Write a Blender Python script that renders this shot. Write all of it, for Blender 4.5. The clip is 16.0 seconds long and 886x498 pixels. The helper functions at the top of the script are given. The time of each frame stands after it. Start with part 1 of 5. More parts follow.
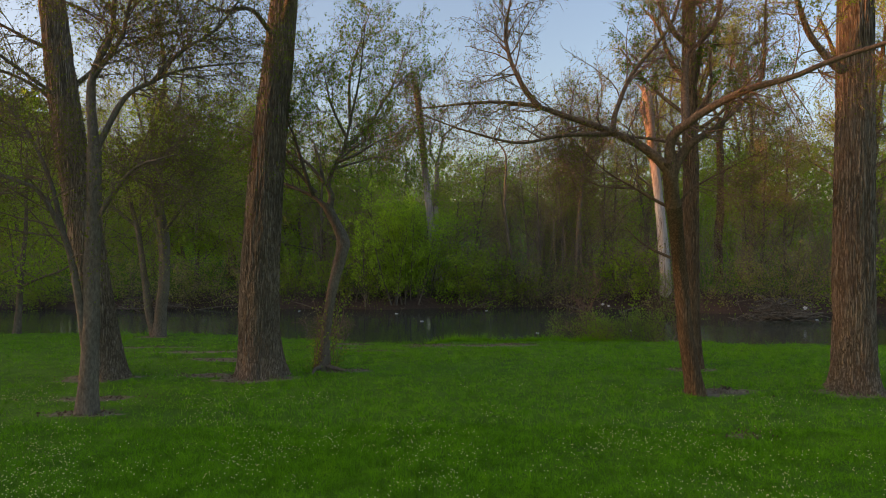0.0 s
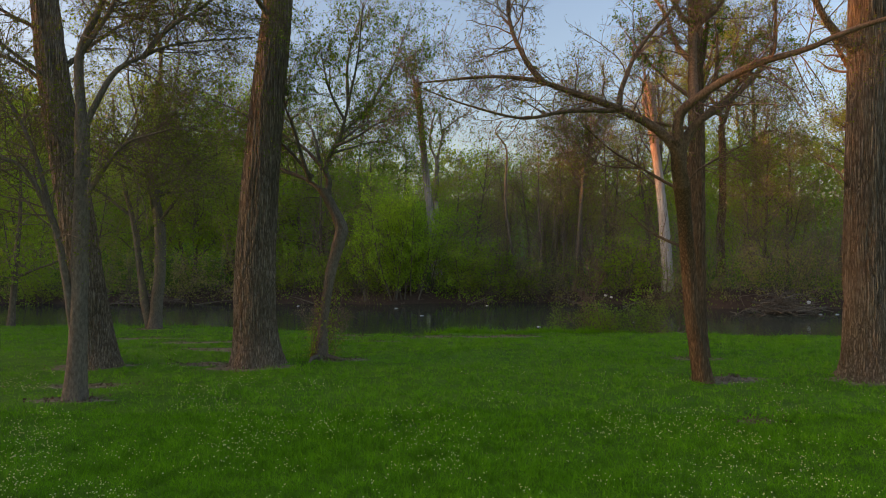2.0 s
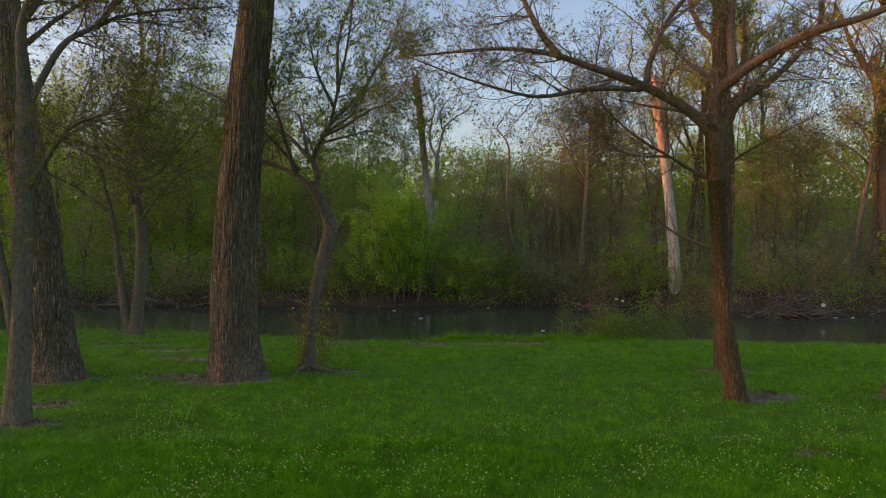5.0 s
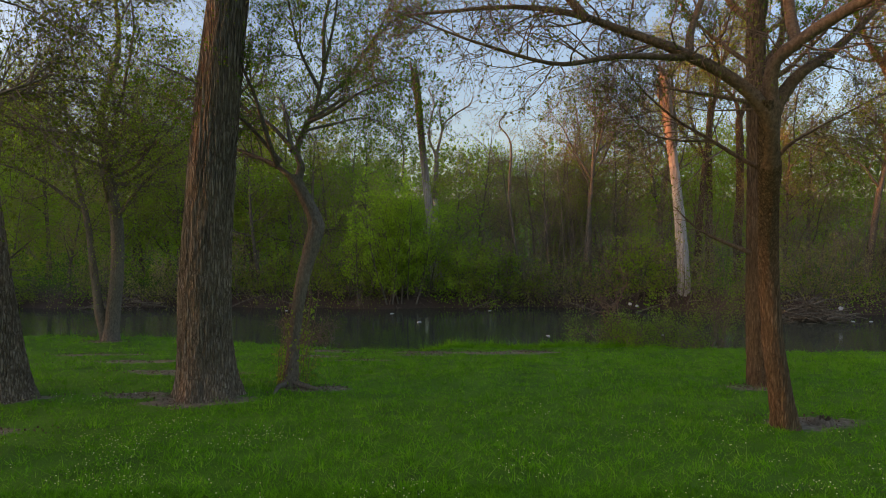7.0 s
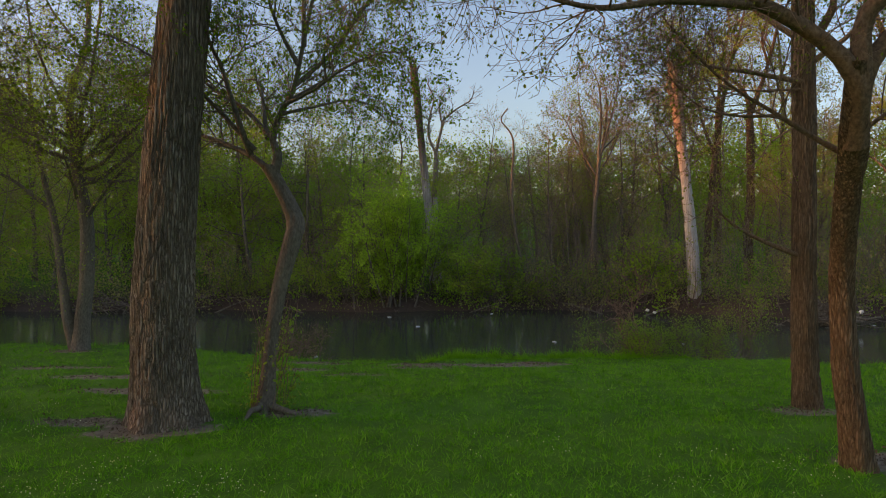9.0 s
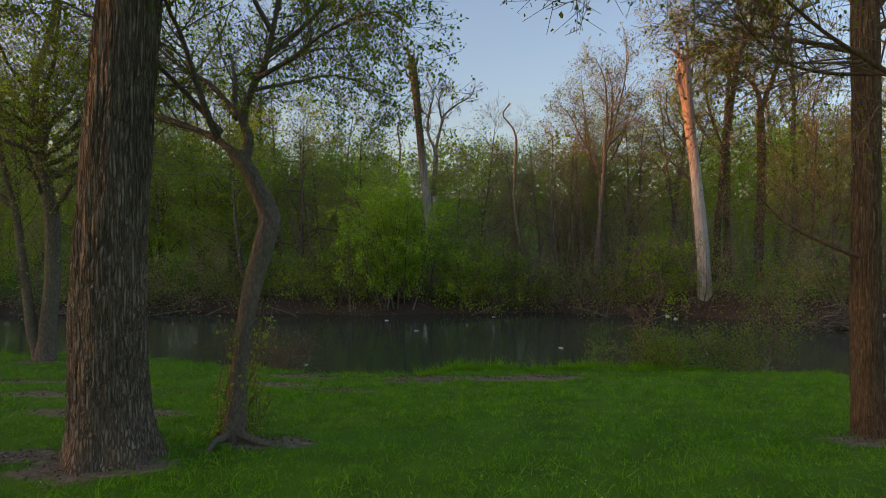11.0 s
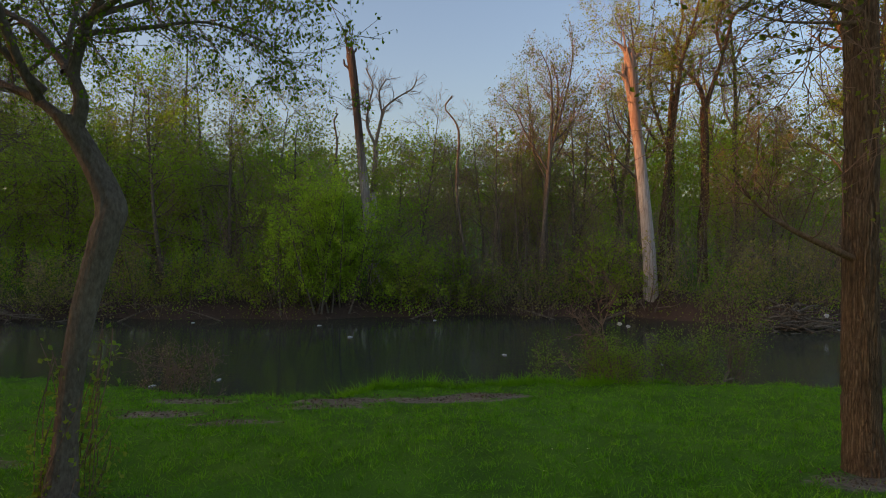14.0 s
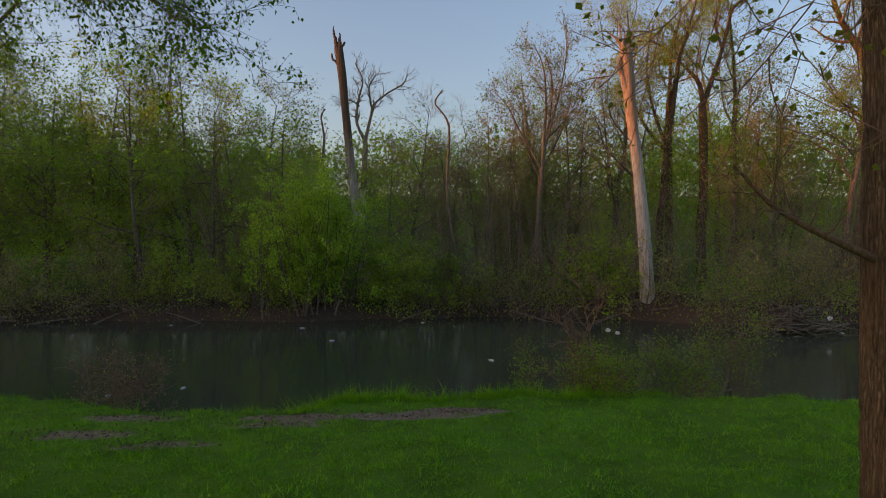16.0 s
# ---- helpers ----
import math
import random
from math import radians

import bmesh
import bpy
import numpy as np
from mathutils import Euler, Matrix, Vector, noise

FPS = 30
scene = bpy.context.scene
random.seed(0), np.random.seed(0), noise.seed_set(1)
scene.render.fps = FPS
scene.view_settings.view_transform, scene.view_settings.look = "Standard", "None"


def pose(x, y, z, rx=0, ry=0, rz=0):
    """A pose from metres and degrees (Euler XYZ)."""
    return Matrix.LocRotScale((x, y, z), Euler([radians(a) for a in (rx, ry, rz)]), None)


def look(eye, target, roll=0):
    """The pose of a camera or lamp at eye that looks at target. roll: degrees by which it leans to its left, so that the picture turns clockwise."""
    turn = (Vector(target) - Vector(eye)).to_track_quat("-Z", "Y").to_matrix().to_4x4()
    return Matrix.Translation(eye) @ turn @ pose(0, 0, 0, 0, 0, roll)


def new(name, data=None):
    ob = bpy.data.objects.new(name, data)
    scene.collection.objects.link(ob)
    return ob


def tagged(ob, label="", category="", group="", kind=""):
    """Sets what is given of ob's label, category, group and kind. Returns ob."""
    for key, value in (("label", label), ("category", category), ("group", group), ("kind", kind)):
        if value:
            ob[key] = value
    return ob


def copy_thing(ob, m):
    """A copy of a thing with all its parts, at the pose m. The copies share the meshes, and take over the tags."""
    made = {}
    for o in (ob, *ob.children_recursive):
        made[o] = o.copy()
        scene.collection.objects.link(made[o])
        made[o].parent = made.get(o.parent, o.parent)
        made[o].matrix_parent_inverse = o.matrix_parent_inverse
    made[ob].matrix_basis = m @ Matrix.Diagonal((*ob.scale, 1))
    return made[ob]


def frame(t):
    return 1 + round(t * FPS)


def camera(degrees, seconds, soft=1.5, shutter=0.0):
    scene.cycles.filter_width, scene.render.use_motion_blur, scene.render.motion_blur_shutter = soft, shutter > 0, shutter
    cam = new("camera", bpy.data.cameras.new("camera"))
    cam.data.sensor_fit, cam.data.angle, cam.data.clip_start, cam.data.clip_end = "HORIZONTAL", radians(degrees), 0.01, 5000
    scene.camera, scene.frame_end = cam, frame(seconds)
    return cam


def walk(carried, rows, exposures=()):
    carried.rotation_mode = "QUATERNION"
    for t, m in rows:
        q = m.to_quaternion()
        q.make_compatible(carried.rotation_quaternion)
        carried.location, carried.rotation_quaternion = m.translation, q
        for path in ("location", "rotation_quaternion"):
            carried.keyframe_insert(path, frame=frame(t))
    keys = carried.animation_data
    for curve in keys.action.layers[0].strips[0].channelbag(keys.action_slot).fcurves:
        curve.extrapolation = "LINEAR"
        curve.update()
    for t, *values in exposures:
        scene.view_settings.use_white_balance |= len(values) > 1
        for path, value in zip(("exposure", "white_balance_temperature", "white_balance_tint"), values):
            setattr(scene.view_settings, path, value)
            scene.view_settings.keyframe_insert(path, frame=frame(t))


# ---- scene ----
cam = camera(70.9, 16.0, soft=1.0)
METRES, EYE, TILT, LEAN, TURN = 10.0, 2.95, -0.5, 0.0, 0.0
ROWS = [
    (0.0, 0.0, 0.0, 0.0, -0.0, 0.0, 0.0),
    (0.5, 0.0002, 0.0076, -0.0233, 0.01, -0.03, 0.01),
    (1.0, 0.0001, 0.0161, -0.0297, 0.01, -0.06, 0.02),
    (1.5, 0.0001, 0.0246, -0.0301, 0.01, -0.08, 0.01),
    (2.0, -0.0001, 0.0348, -0.03, 0.01, -0.09, -0.0),
    (2.5, -0.0002, 0.0467, -0.0303, 0.01, -0.1, -0.01),
    (3.0, -0.0001, 0.0623, -0.0305, 0.0, -0.11, -0.03),
    (3.5, 0.0, 0.083, -0.0307, -0.0, -0.11, -0.04),
    (6.0, 0.0008, 0.2449, -0.0285, 0.02, -0.08, -0.1),
    (6.5, 0.0007, 0.2833, -0.0277, 0.01, -0.1, -0.09),
    (7.0, 0.0006, 0.323, -0.0274, -0.01, -0.09, -0.1),
    (7.5, 0.0014, 0.3633, -0.0267, 0.0, -0.08, -0.08),
    (8.0, 0.0019, 0.4038, -0.026, 0.01, -0.08, -0.07),
    (8.5, 0.0022, 0.4442, -0.0256, 0.01, -0.06, -0.06),
    (9.0, 0.0021, 0.484, -0.0247, -0.01, -0.09, -0.07),
    (11.5, 0.0015, 0.6766, -0.025, -0.06, -0.07, -0.09),
    (12.0, 0.0012, 0.7149, -0.0249, -0.55, -0.08, -0.1),
    (12.5, 0.0035, 0.7513, -0.0245, -1.87, -0.09, -0.11),
    (13.0, 0.0123, 0.782, -0.0244, -3.41, -0.09, -0.08),
    (13.5, 0.0288, 0.8103, -0.0242, -4.84, -0.12, -0.1),
    (14.0, 0.0493, 0.8346, -0.0244, -4.91, -0.12, -0.11),
    (14.5, 0.0687, 0.8571, -0.0249, -4.92, -0.13, -0.11),
    (15.0, 0.0861, 0.8825, -0.025, -4.92, -0.13, -0.11),
    (15.5, 0.1013, 0.9124, -0.0258, -4.94, -0.13, -0.13),
    (16.0, 0.1158, 0.9485, -0.0259, -4.94, -0.13, -0.11),
]
walk(cam, [(t, pose(0, 0, EYE, TILT, LEAN, TURN) @ pose(METRES * x, METRES * y, METRES * z, 90 + pitch, roll, yaw)) for t, x, y, z, yaw, pitch, roll in ROWS],
     exposures=((0.0, 1.6, 9900, 29), (7.0, 1.62, 9700, 29), (16.0, 1.25, 9400, 29)))

# ---------- world, sun, exposure ----------
SUN_AZ, SUN_EL = 264.0, 5.5          # compass bearing from +y, clockwise, and height of the sun, degrees
world = bpy.data.worlds.new("evening_sky")
scene.world = world
world.use_nodes = True
wn = world.node_tree.nodes
sky = wn.new("ShaderNodeTexSky")
sky.sky_type = "NISHITA"
sky.sun_disc = False
sky.sun_elevation = radians(SUN_EL)
sky.sun_rotation = radians(SUN_AZ)
sky.air_density, sky.dust_density, sky.ozone_density = 1.0, 3.0, 3.0
wn["Background"].inputs[1].default_value = 0.215
world.node_tree.links.new(sky.outputs[0], wn["Background"].inputs[0])
sun_data = bpy.data.lights.new("sun", "SUN")
sun_data.energy, sun_data.angle, sun_data.color = 1.5, radians(2.5), (1.0, 0.42, 0.17)
sun = new("sun", sun_data)
az, el = radians(SUN_AZ), radians(SUN_EL)
SUN_DIR = Vector((math.sin(az) * math.cos(el), math.cos(az) * math.cos(el), math.sin(el)))
sun.matrix_world = look(SUN_DIR * 200, (0, 0, 0))


# ---------- materials ----------
def node_mat(name):
    m = bpy.data.materials.new(name)
    m.use_nodes = True
    nt = m.node_tree
    return m, nt.nodes, nt.links, nt.nodes["Principled BSDF"]


def ramp_node(nodes, stops):
    r = nodes.new("ShaderNodeValToRGB")
    els = r.color_ramp.elements
    while len(els) < len(stops):
        els.new(0.5)
    for e, (p, c) in zip(els, stops):
        e.position, e.color = p, (*c, 1)
    return r


def coords(nodes, links, scale):
    tc = nodes.new("ShaderNodeTexCoord")
    mp = nodes.new("ShaderNodeMapping")
    mp.inputs["Scale"].default_value = scale
    links.new(tc.outputs["Object"], mp.inputs[0])
    return mp.outputs[0]


def noise_node(nodes, links, vec, scale, detail=4, rough=0.55):
    n = nodes.new("ShaderNodeTexNoise")
    n.inputs["Scale"].default_value, n.inputs["Detail"].default_value, n.inputs["Roughness"].default_value = scale, detail, rough
    links.new(vec, n.inputs["Vector"])
    return n


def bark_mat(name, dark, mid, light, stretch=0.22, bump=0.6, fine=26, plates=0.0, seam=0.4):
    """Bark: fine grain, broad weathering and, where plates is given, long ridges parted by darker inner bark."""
    m, nodes, links, b = node_mat(name)
    v = coords(nodes, links, (1, 1, stretch))
    n1 = noise_node(nodes, links, v, fine, 6, 0.65)
    n2 = noise_node(nodes, links, coords(nodes, links, (1, 1, 0.6)), 1.7, 3)
    r1 = ramp_node(nodes, [(0.28, dark), (0.52, mid), (0.78, light)])
    links.new(n1.outputs[0], r1.inputs[0])
    mix = nodes.new("ShaderNodeMix")
    mix.data_type, mix.blend_type = "RGBA", "MULTIPLY"
    mix.inputs[0].default_value = 0.7
    r2 = ramp_node(nodes, [(0.3, (0.6, 0.62, 0.58)), (0.7, (1.15, 1.08, 1.0))])
    links.new(n2.outputs[0], r2.inputs[0])
    links.new(r1.outputs[0], mix.inputs[6])
    links.new(r2.outputs[0], mix.inputs[7])
    colour, height = mix.outputs[2], n1.outputs[0]
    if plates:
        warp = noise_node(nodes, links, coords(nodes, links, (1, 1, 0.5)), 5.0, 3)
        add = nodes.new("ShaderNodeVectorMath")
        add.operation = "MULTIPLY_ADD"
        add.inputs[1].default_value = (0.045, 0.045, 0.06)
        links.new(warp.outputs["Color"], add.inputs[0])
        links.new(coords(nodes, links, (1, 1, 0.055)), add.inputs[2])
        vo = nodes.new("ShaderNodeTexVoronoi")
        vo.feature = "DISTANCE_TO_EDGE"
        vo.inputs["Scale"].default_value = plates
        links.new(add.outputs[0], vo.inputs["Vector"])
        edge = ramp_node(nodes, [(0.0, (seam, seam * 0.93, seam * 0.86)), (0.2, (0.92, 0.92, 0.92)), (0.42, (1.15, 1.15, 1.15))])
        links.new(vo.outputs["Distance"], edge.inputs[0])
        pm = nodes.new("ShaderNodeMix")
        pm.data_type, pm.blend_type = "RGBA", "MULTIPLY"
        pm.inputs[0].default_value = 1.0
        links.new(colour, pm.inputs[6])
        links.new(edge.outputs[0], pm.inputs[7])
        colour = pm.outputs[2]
        hs = nodes.new("ShaderNodeMath")
        hs.operation = "MULTIPLY_ADD"
        hs.inputs[1].default_value = 0.35
        links.new(n1.outputs[0], hs.inputs[0])
        cl = ramp_node(nodes, [(0.0, (0, 0, 0)), (0.25, (1, 1, 1))])
        links.new(vo.outputs["Distance"], cl.inputs[0])
        links.new(cl.outputs[0], hs.inputs[2])
        height = hs.outputs[0]
    links.new(colour, b.inputs["Base Color"])
    b.inputs["Roughness"].default_value = 0.9
    b.inputs["Specular IOR Level"].default_value = 0.15
    bp = nodes.new("ShaderNodeBump")
    bp.inputs["Strength"].default_value, bp.inputs["Distance"].default_value = bump, 0.03 if plates else 0.02
    links.new(height, bp.inputs["Height"])
    links.new(bp.outputs[0], b.inputs["Normal"])
    return m


def leaf_mat(name, stops, glow=0.55, rough=0.75, patch=0.0, drift=None):
    """Leaf: colour varies leaf by leaf and tree by tree; part of the light passes through."""
    m, nodes, links, b = node_mat(name)
    geo, info = nodes.new("ShaderNodeNewGeometry"), nodes.new("ShaderNodeObjectInfo")
    mixv = nodes.new("ShaderNodeMath")
    mixv.operation = "MULTIPLY_ADD"
    mixv.inputs[1].default_value = 0.55
    half = nodes.new("ShaderNodeMath")
    half.operation = "MULTIPLY"
    half.inputs[1].default_value = 0.45
    links.new(info.outputs["Random"], half.inputs[0])
    links.new(geo.outputs["Random Per Island"], mixv.inputs[0])
    links.new(half.outputs[0], mixv.inputs[2])
    r = ramp_node(nodes, stops)
    links.new(mixv.outputs[0], r.inputs[0])
    colour = r.outputs[0]
    if patch:  # broad drifts of lusher and poorer growth
        pn = noise_node(nodes, links, coords(nodes, links, (1, 1, 0.1) if drift is None else (1, 0.6, 1)), patch, 9 if drift is None else 3, 0.78 if drift is None else 0.5)
        pr = ramp_node(nodes, drift or [(0.34, (0.42, 0.42, 0.45)), (0.5, (0.92, 0.92, 0.95)), (0.68, (1.45, 1.25, 1.2))])
        pm = nodes.new("ShaderNodeMix")
        pm.data_type, pm.blend_type = "RGBA", "MULTIPLY"
        pm.inputs[0].default_value = 1.0
        links.new(pn.outputs[0], pr.inputs[0])
        links.new(r.outputs[0], pm.inputs[6])
        links.new(pr.outputs[0], pm.inputs[7])
        colour = pm.outputs[2]
    links.new(colour, b.inputs["Base Color"])
    b.inputs["Roughness"].default_value = rough
    b.inputs["Specular IOR Level"].default_value = 0.06
    tr = nodes.new("ShaderNodeBsdfTranslucent")
    links.new(colour, tr.inputs[0])
    ms = nodes.new("ShaderNodeMixShader")
    ms.inputs[0].default_value = glow
    links.new(b.outputs[0], ms.inputs[1])
    links.new(tr.outputs[0], ms.inputs[2])
    links.new(ms.outputs[0], nodes["Material Output"].inputs[0])
    return m


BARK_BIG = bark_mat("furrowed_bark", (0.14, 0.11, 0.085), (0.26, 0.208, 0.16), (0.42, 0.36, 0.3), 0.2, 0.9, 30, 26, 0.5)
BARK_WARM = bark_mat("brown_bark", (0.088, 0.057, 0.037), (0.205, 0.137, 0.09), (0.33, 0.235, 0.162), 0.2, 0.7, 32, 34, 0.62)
BARK_LIMB = bark_mat("brown_limb_bark", (0.09, 0.056, 0.037), (0.2, 0.128, 0.084), (0.31, 0.21, 0.145), 0.7, 0.7, 30)
BARK_GREY = bark_mat("smooth_grey_bark", (0.095, 0.078, 0.062), (0.17, 0.142, 0.115), (0.26, 0.23, 0.195), 0.4, 0.5, 30)
BARK_WOODS = bark_mat("woodland_bark", (0.09, 0.072, 0.056), (0.17, 0.138, 0.108), (0.27, 0.225, 0.18), 0.4, 0.3, 12)
TWIG = bark_mat("twig_bark", (0.11, 0.08, 0.06), (0.19, 0.145, 0.11), (0.28, 0.22, 0.17), 1, 0.1, 9)
TWIG_RED = bark_mat("reddish_twig_bark", (0.14, 0.085, 0.06), (0.24, 0.155, 0.115), (0.33, 0.23, 0.18), 1, 0.1, 9)
TWIG_BRUSH = bark_mat("brush_bark", (0.16, 0.12, 0.095), (0.28, 0.21, 0.17), (0.42, 0.33, 0.27), 1, 0.1, 9)
DEAD_PALE = bark_mat("pale_dead_limb", (0.14, 0.1, 0.08), (0.28, 0.22, 0.18), (0.4, 0.34, 0.29), 0.3, 0.4, 14)


def two_tone_dead_mat(name, wood, bark, z0, z1):
    """Dead trunk weathered to pale bare wood below; above, brown bark on one trunk, painted evening sun on the other.
    """
    m, nodes, links, b = node_mat(name)
    grain = noise_node(nodes, links, coords(nodes, links, (1, 1, 0.09)), 13, 6, 0.65)
    cols = []
    for dark, light in (wood, bark):
        r = ramp_node(nodes, [(0.3, dark), (0.72, light)])
        links.new(grain.outputs[0], r.inputs[0])
        cols.append(r)
    tc = nodes.new("ShaderNodeTexCoord")
    sep = nodes.new("ShaderNodeSeparateXYZ")
    links.new(tc.outputs["Object"], sep.inputs[0])
    rag = noise_node(nodes, links, coords(nodes, links, (1, 1, 0.25)), 1.6, 4)
    up = nodes.new("ShaderNodeMath")
    up.operation = "MULTIPLY_ADD"
    up.inputs[1].default_value = 4.0
    links.new(rag.outputs[0], up.inputs[0])
    links.new(sep.outputs[2], up.inputs[2])
    rng_map = nodes.new("ShaderNodeMapRange")
    rng_map.inputs["From Min"].default_value, rng_map.inputs["From Max"].default_value = z0 + 2.0, z1 + 2.0
    links.new(up.outputs[0], rng_map.inputs["Value"])
    mix = nodes.new("ShaderNodeMix")
    mix.data_type = "RGBA"
    links.new(rng_map.outputs[0], mix.inputs[0])
    links.new(cols[0].outputs[0], mix.inputs[6])
    links.new(cols[1].outputs[0], mix.inputs[7])
    links.new(mix.outputs[2], b.inputs["Base Color"])
    b.inputs["Roughness"].default_value = 0.9
    b.inputs["Specular IOR Level"].default_value = 0.15
    bp = nodes.new("ShaderNodeBump")
    bp.inputs["Strength"].default_value, bp.inputs["Distance"].default_value = 0.6, 0.04
    links.new(grain.outputs[0], bp.inputs["Height"])
    links.new(bp.outputs[0], b.inputs["Normal"])
    return m


DEADWOOD_DARK = two_tone_dead_mat("half_barked_deadwood", ((0.2, 0.165, 0.14), (0.56, 0.5, 0.45)), ((0.05, 0.034, 0.025), (0.15, 0.105, 0.08)), 7.5, 10.5)
# No bark here: the warm upper colour paints the low sun on the trunk's top.
DEADWOOD = two_tone_dead_mat("bleached_sun_topped_deadwood", ((0.22, 0.185, 0.16), (0.62, 0.56, 0.51)), ((0.2, 0.12, 0.085), (0.42, 0.29, 0.22)), 8.0, 11.0)
DRIFT = bark_mat("driftwood", (0.07, 0.055, 0.042), (0.17, 0.14, 0.11), (0.32, 0.27, 0.22), 0.5, 0.4, 10)

LEAF_MAPLE = leaf_mat("young_maple_leaf", [(0.0, (0.06, 0.15, 0.01)), (0.5, (0.1, 0.23, 0.015)), (1.0, (0.16, 0.29, 0.03))])
LEAF_BUD = leaf_mat("opening_bud_leaf", [(0.0, (0.11, 0.15, 0.02)), (0.5, (0.17, 0.22, 0.03)), (1.0, (0.27, 0.26, 0.06))])
LEAF_GREEN = leaf_mat("woodland_leaf", [(0.0, (0.16, 0.25, 0.045)), (0.35, (0.235, 0.38, 0.052)), (0.7, (0.275, 0.46, 0.055)), (1.0, (0.36, 0.5, 0.09))], patch=0.3, drift=[(0.3, (0.9, 0.6, 1.0)), (0.45, (1.0, 0.88, 1.0)), (0.58, (0.98, 1.1, 0.9)), (0.72, (1.0, 1.4, 0.75))])
LEAF_BANK = leaf_mat("bank_shrub_leaf", [(0.0, (0.13, 0.25, 0.028)), (0.5, (0.19, 0.35, 0.04)), (1.0, (0.27, 0.42, 0.065))])
LEAF_BRIGHT = leaf_mat("willow_leaf", [(0.0, (0.21, 0.43, 0.04)), (0.5, (0.31, 0.54, 0.055)), (1.0, (0.41, 0.6, 0.09))])
LEAF_OLIVE = leaf_mat("olive_shrub_leaf", [(0.0, (0.21, 0.2, 0.07)), (0.5, (0.31, 0.3, 0.1)), (1.0, (0.42, 0.36, 0.17))])
LEAF_YELLOW = leaf_mat("poplar_leaf", [(0.0, (0.19, 0.29, 0.035)), (0.5, (0.28, 0.37, 0.05)), (1.0, (0.4, 0.4, 0.09))])
GRASS = leaf_mat("grass_blade", [(0.0, (0.026, 0.1, 0.006)), (0.35, (0.062, 0.26, 0.012)), (0.78, (0.11, 0.42, 0.02)), (1.0, (0.26, 0.46, 0.08))], 0.25, 0.8, 2.6)
GRASS_TALL = leaf_mat("tall_bank_grass", [(0.0, (0.08, 0.28, 0.012)), (0.6, (0.12, 0.39, 0.016)), (1.0, (0.19, 0.43, 0.04))], 0.45)
FLOWER = leaf_mat("pale_seed_head", [(0.0, (0.5, 0.52, 0.16)), (0.6, (0.66, 0.65, 0.3)), (1.0, (0.78, 0.78, 0.55))], 0.3)
FALLEN = leaf_mat("dead_leaf", [(0.0, (0.08, 0.055, 0.035)), (0.5, (0.14, 0.1, 0.065)), (1.0, (0.2, 0.155, 0.11))], 0.1)
WHITE_PLASTIC, _n, _l, _b = node_mat("white_plastic")
_b.inputs["Base Color"].default_value, _b.inputs["Roughness"].default_value = (0.6, 0.6, 0.58, 1), 0.5


def ground_mat():
    m, nodes, links, b = node_mat("soil_and_turf")
    v = coords(nodes, links, (1, 1, 1))
    fine, broad = noise_node(nodes, links, v, 9, 8, 0.7), noise_node(nodes, links, v, 0.9, 5)
    soil = ramp_node(nodes, [(0.3, (0.1, 0.072, 0.05)), (0.55, (0.21, 0.162, 0.115)), (0.75, (0.37, 0.31, 0.24))])
    turf = ramp_node(nodes, [(0.36, (0.022, 0.07, 0.005)), (0.54, (0.055, 0.17, 0.009)), (0.72, (0.1, 0.25, 0.018))])
    links.new(fine.outputs[0], soil.inputs[0])
    blade = noise_node(nodes, links, v, 55, 4, 0.75)
    both = nodes.new("ShaderNodeMath")
    both.operation = "MULTIPLY_ADD"
    both.inputs[1].default_value = 0.45
    half = nodes.new("ShaderNodeMath")
    half.operation = "MULTIPLY"
    half.inputs[1].default_value = 0.6
    links.new(blade.outputs[0], half.inputs[0])
    links.new(broad.outputs[0], both.inputs[0])
    links.new(half.outputs[0], both.inputs[2])
    links.new(both.outputs[0], turf.inputs[0])
    at = nodes.new("ShaderNodeAttribute")
    at.attribute_name = "bare"
    add = nodes.new("ShaderNodeMath")
    add.operation = "MULTIPLY_ADD"
    add.inputs[1].default_value, add.inputs[2].default_value = 0.8, -0.4
    links.new(fine.outputs[0], add.inputs[0])
    sm = nodes.new("ShaderNodeMath")
    sm.operation = "ADD"
    sm.use_clamp = True
    links.new(add.outputs[0], sm.inputs[0])
    links.new(at.outputs["Fac"], sm.inputs[1])
    rr = ramp_node(nodes, [(0.35, (0, 0, 0)), (0.6, (1, 1, 1))])
    links.new(sm.outputs[0], rr.inputs[0])
    mix = nodes.new("ShaderNodeMix")
    mix.data_type = "RGBA"
    links.new(rr.outputs[0], mix.inputs[0])
    links.new(turf.outputs[0], mix.inputs[6])
    clay = ramp_node(nodes, [(0.3, (0.05, 0.03, 0.022)), (0.6, (0.095, 0.06, 0.045)), (0.8, (0.14, 0.095, 0.072))])
    links.new(fine.outputs[0], clay.inputs[0])
    damp = nodes.new("ShaderNodeAttribute")
    damp.attribute_name = "clay"
    earth = nodes.new("ShaderNodeMix")
    earth.data_type = "RGBA"
    links.new(damp.outputs["Fac"], earth.inputs[0])
    links.new(soil.outputs[0], earth.inputs[6])
    links.new(clay.outputs[0], earth.inputs[7])
    links.new(earth.outputs[2], mix.inputs[7])
    links.new(mix.outputs[2], b.inputs["Base Color"])
    b.inputs["Roughness"].default_value = 0.95
    b.inputs["Specular IOR Level"].default_value = 0.2
    bp = nodes.new("ShaderNodeBump")
    bp.inputs["Strength"].default_value, bp.inputs["Distance"].default_value = 0.7, 0.05
    links.new(fine.outputs[0], bp.inputs["Height"])
    links.new(bp.outputs[0], b.inputs["Normal"])
    return m


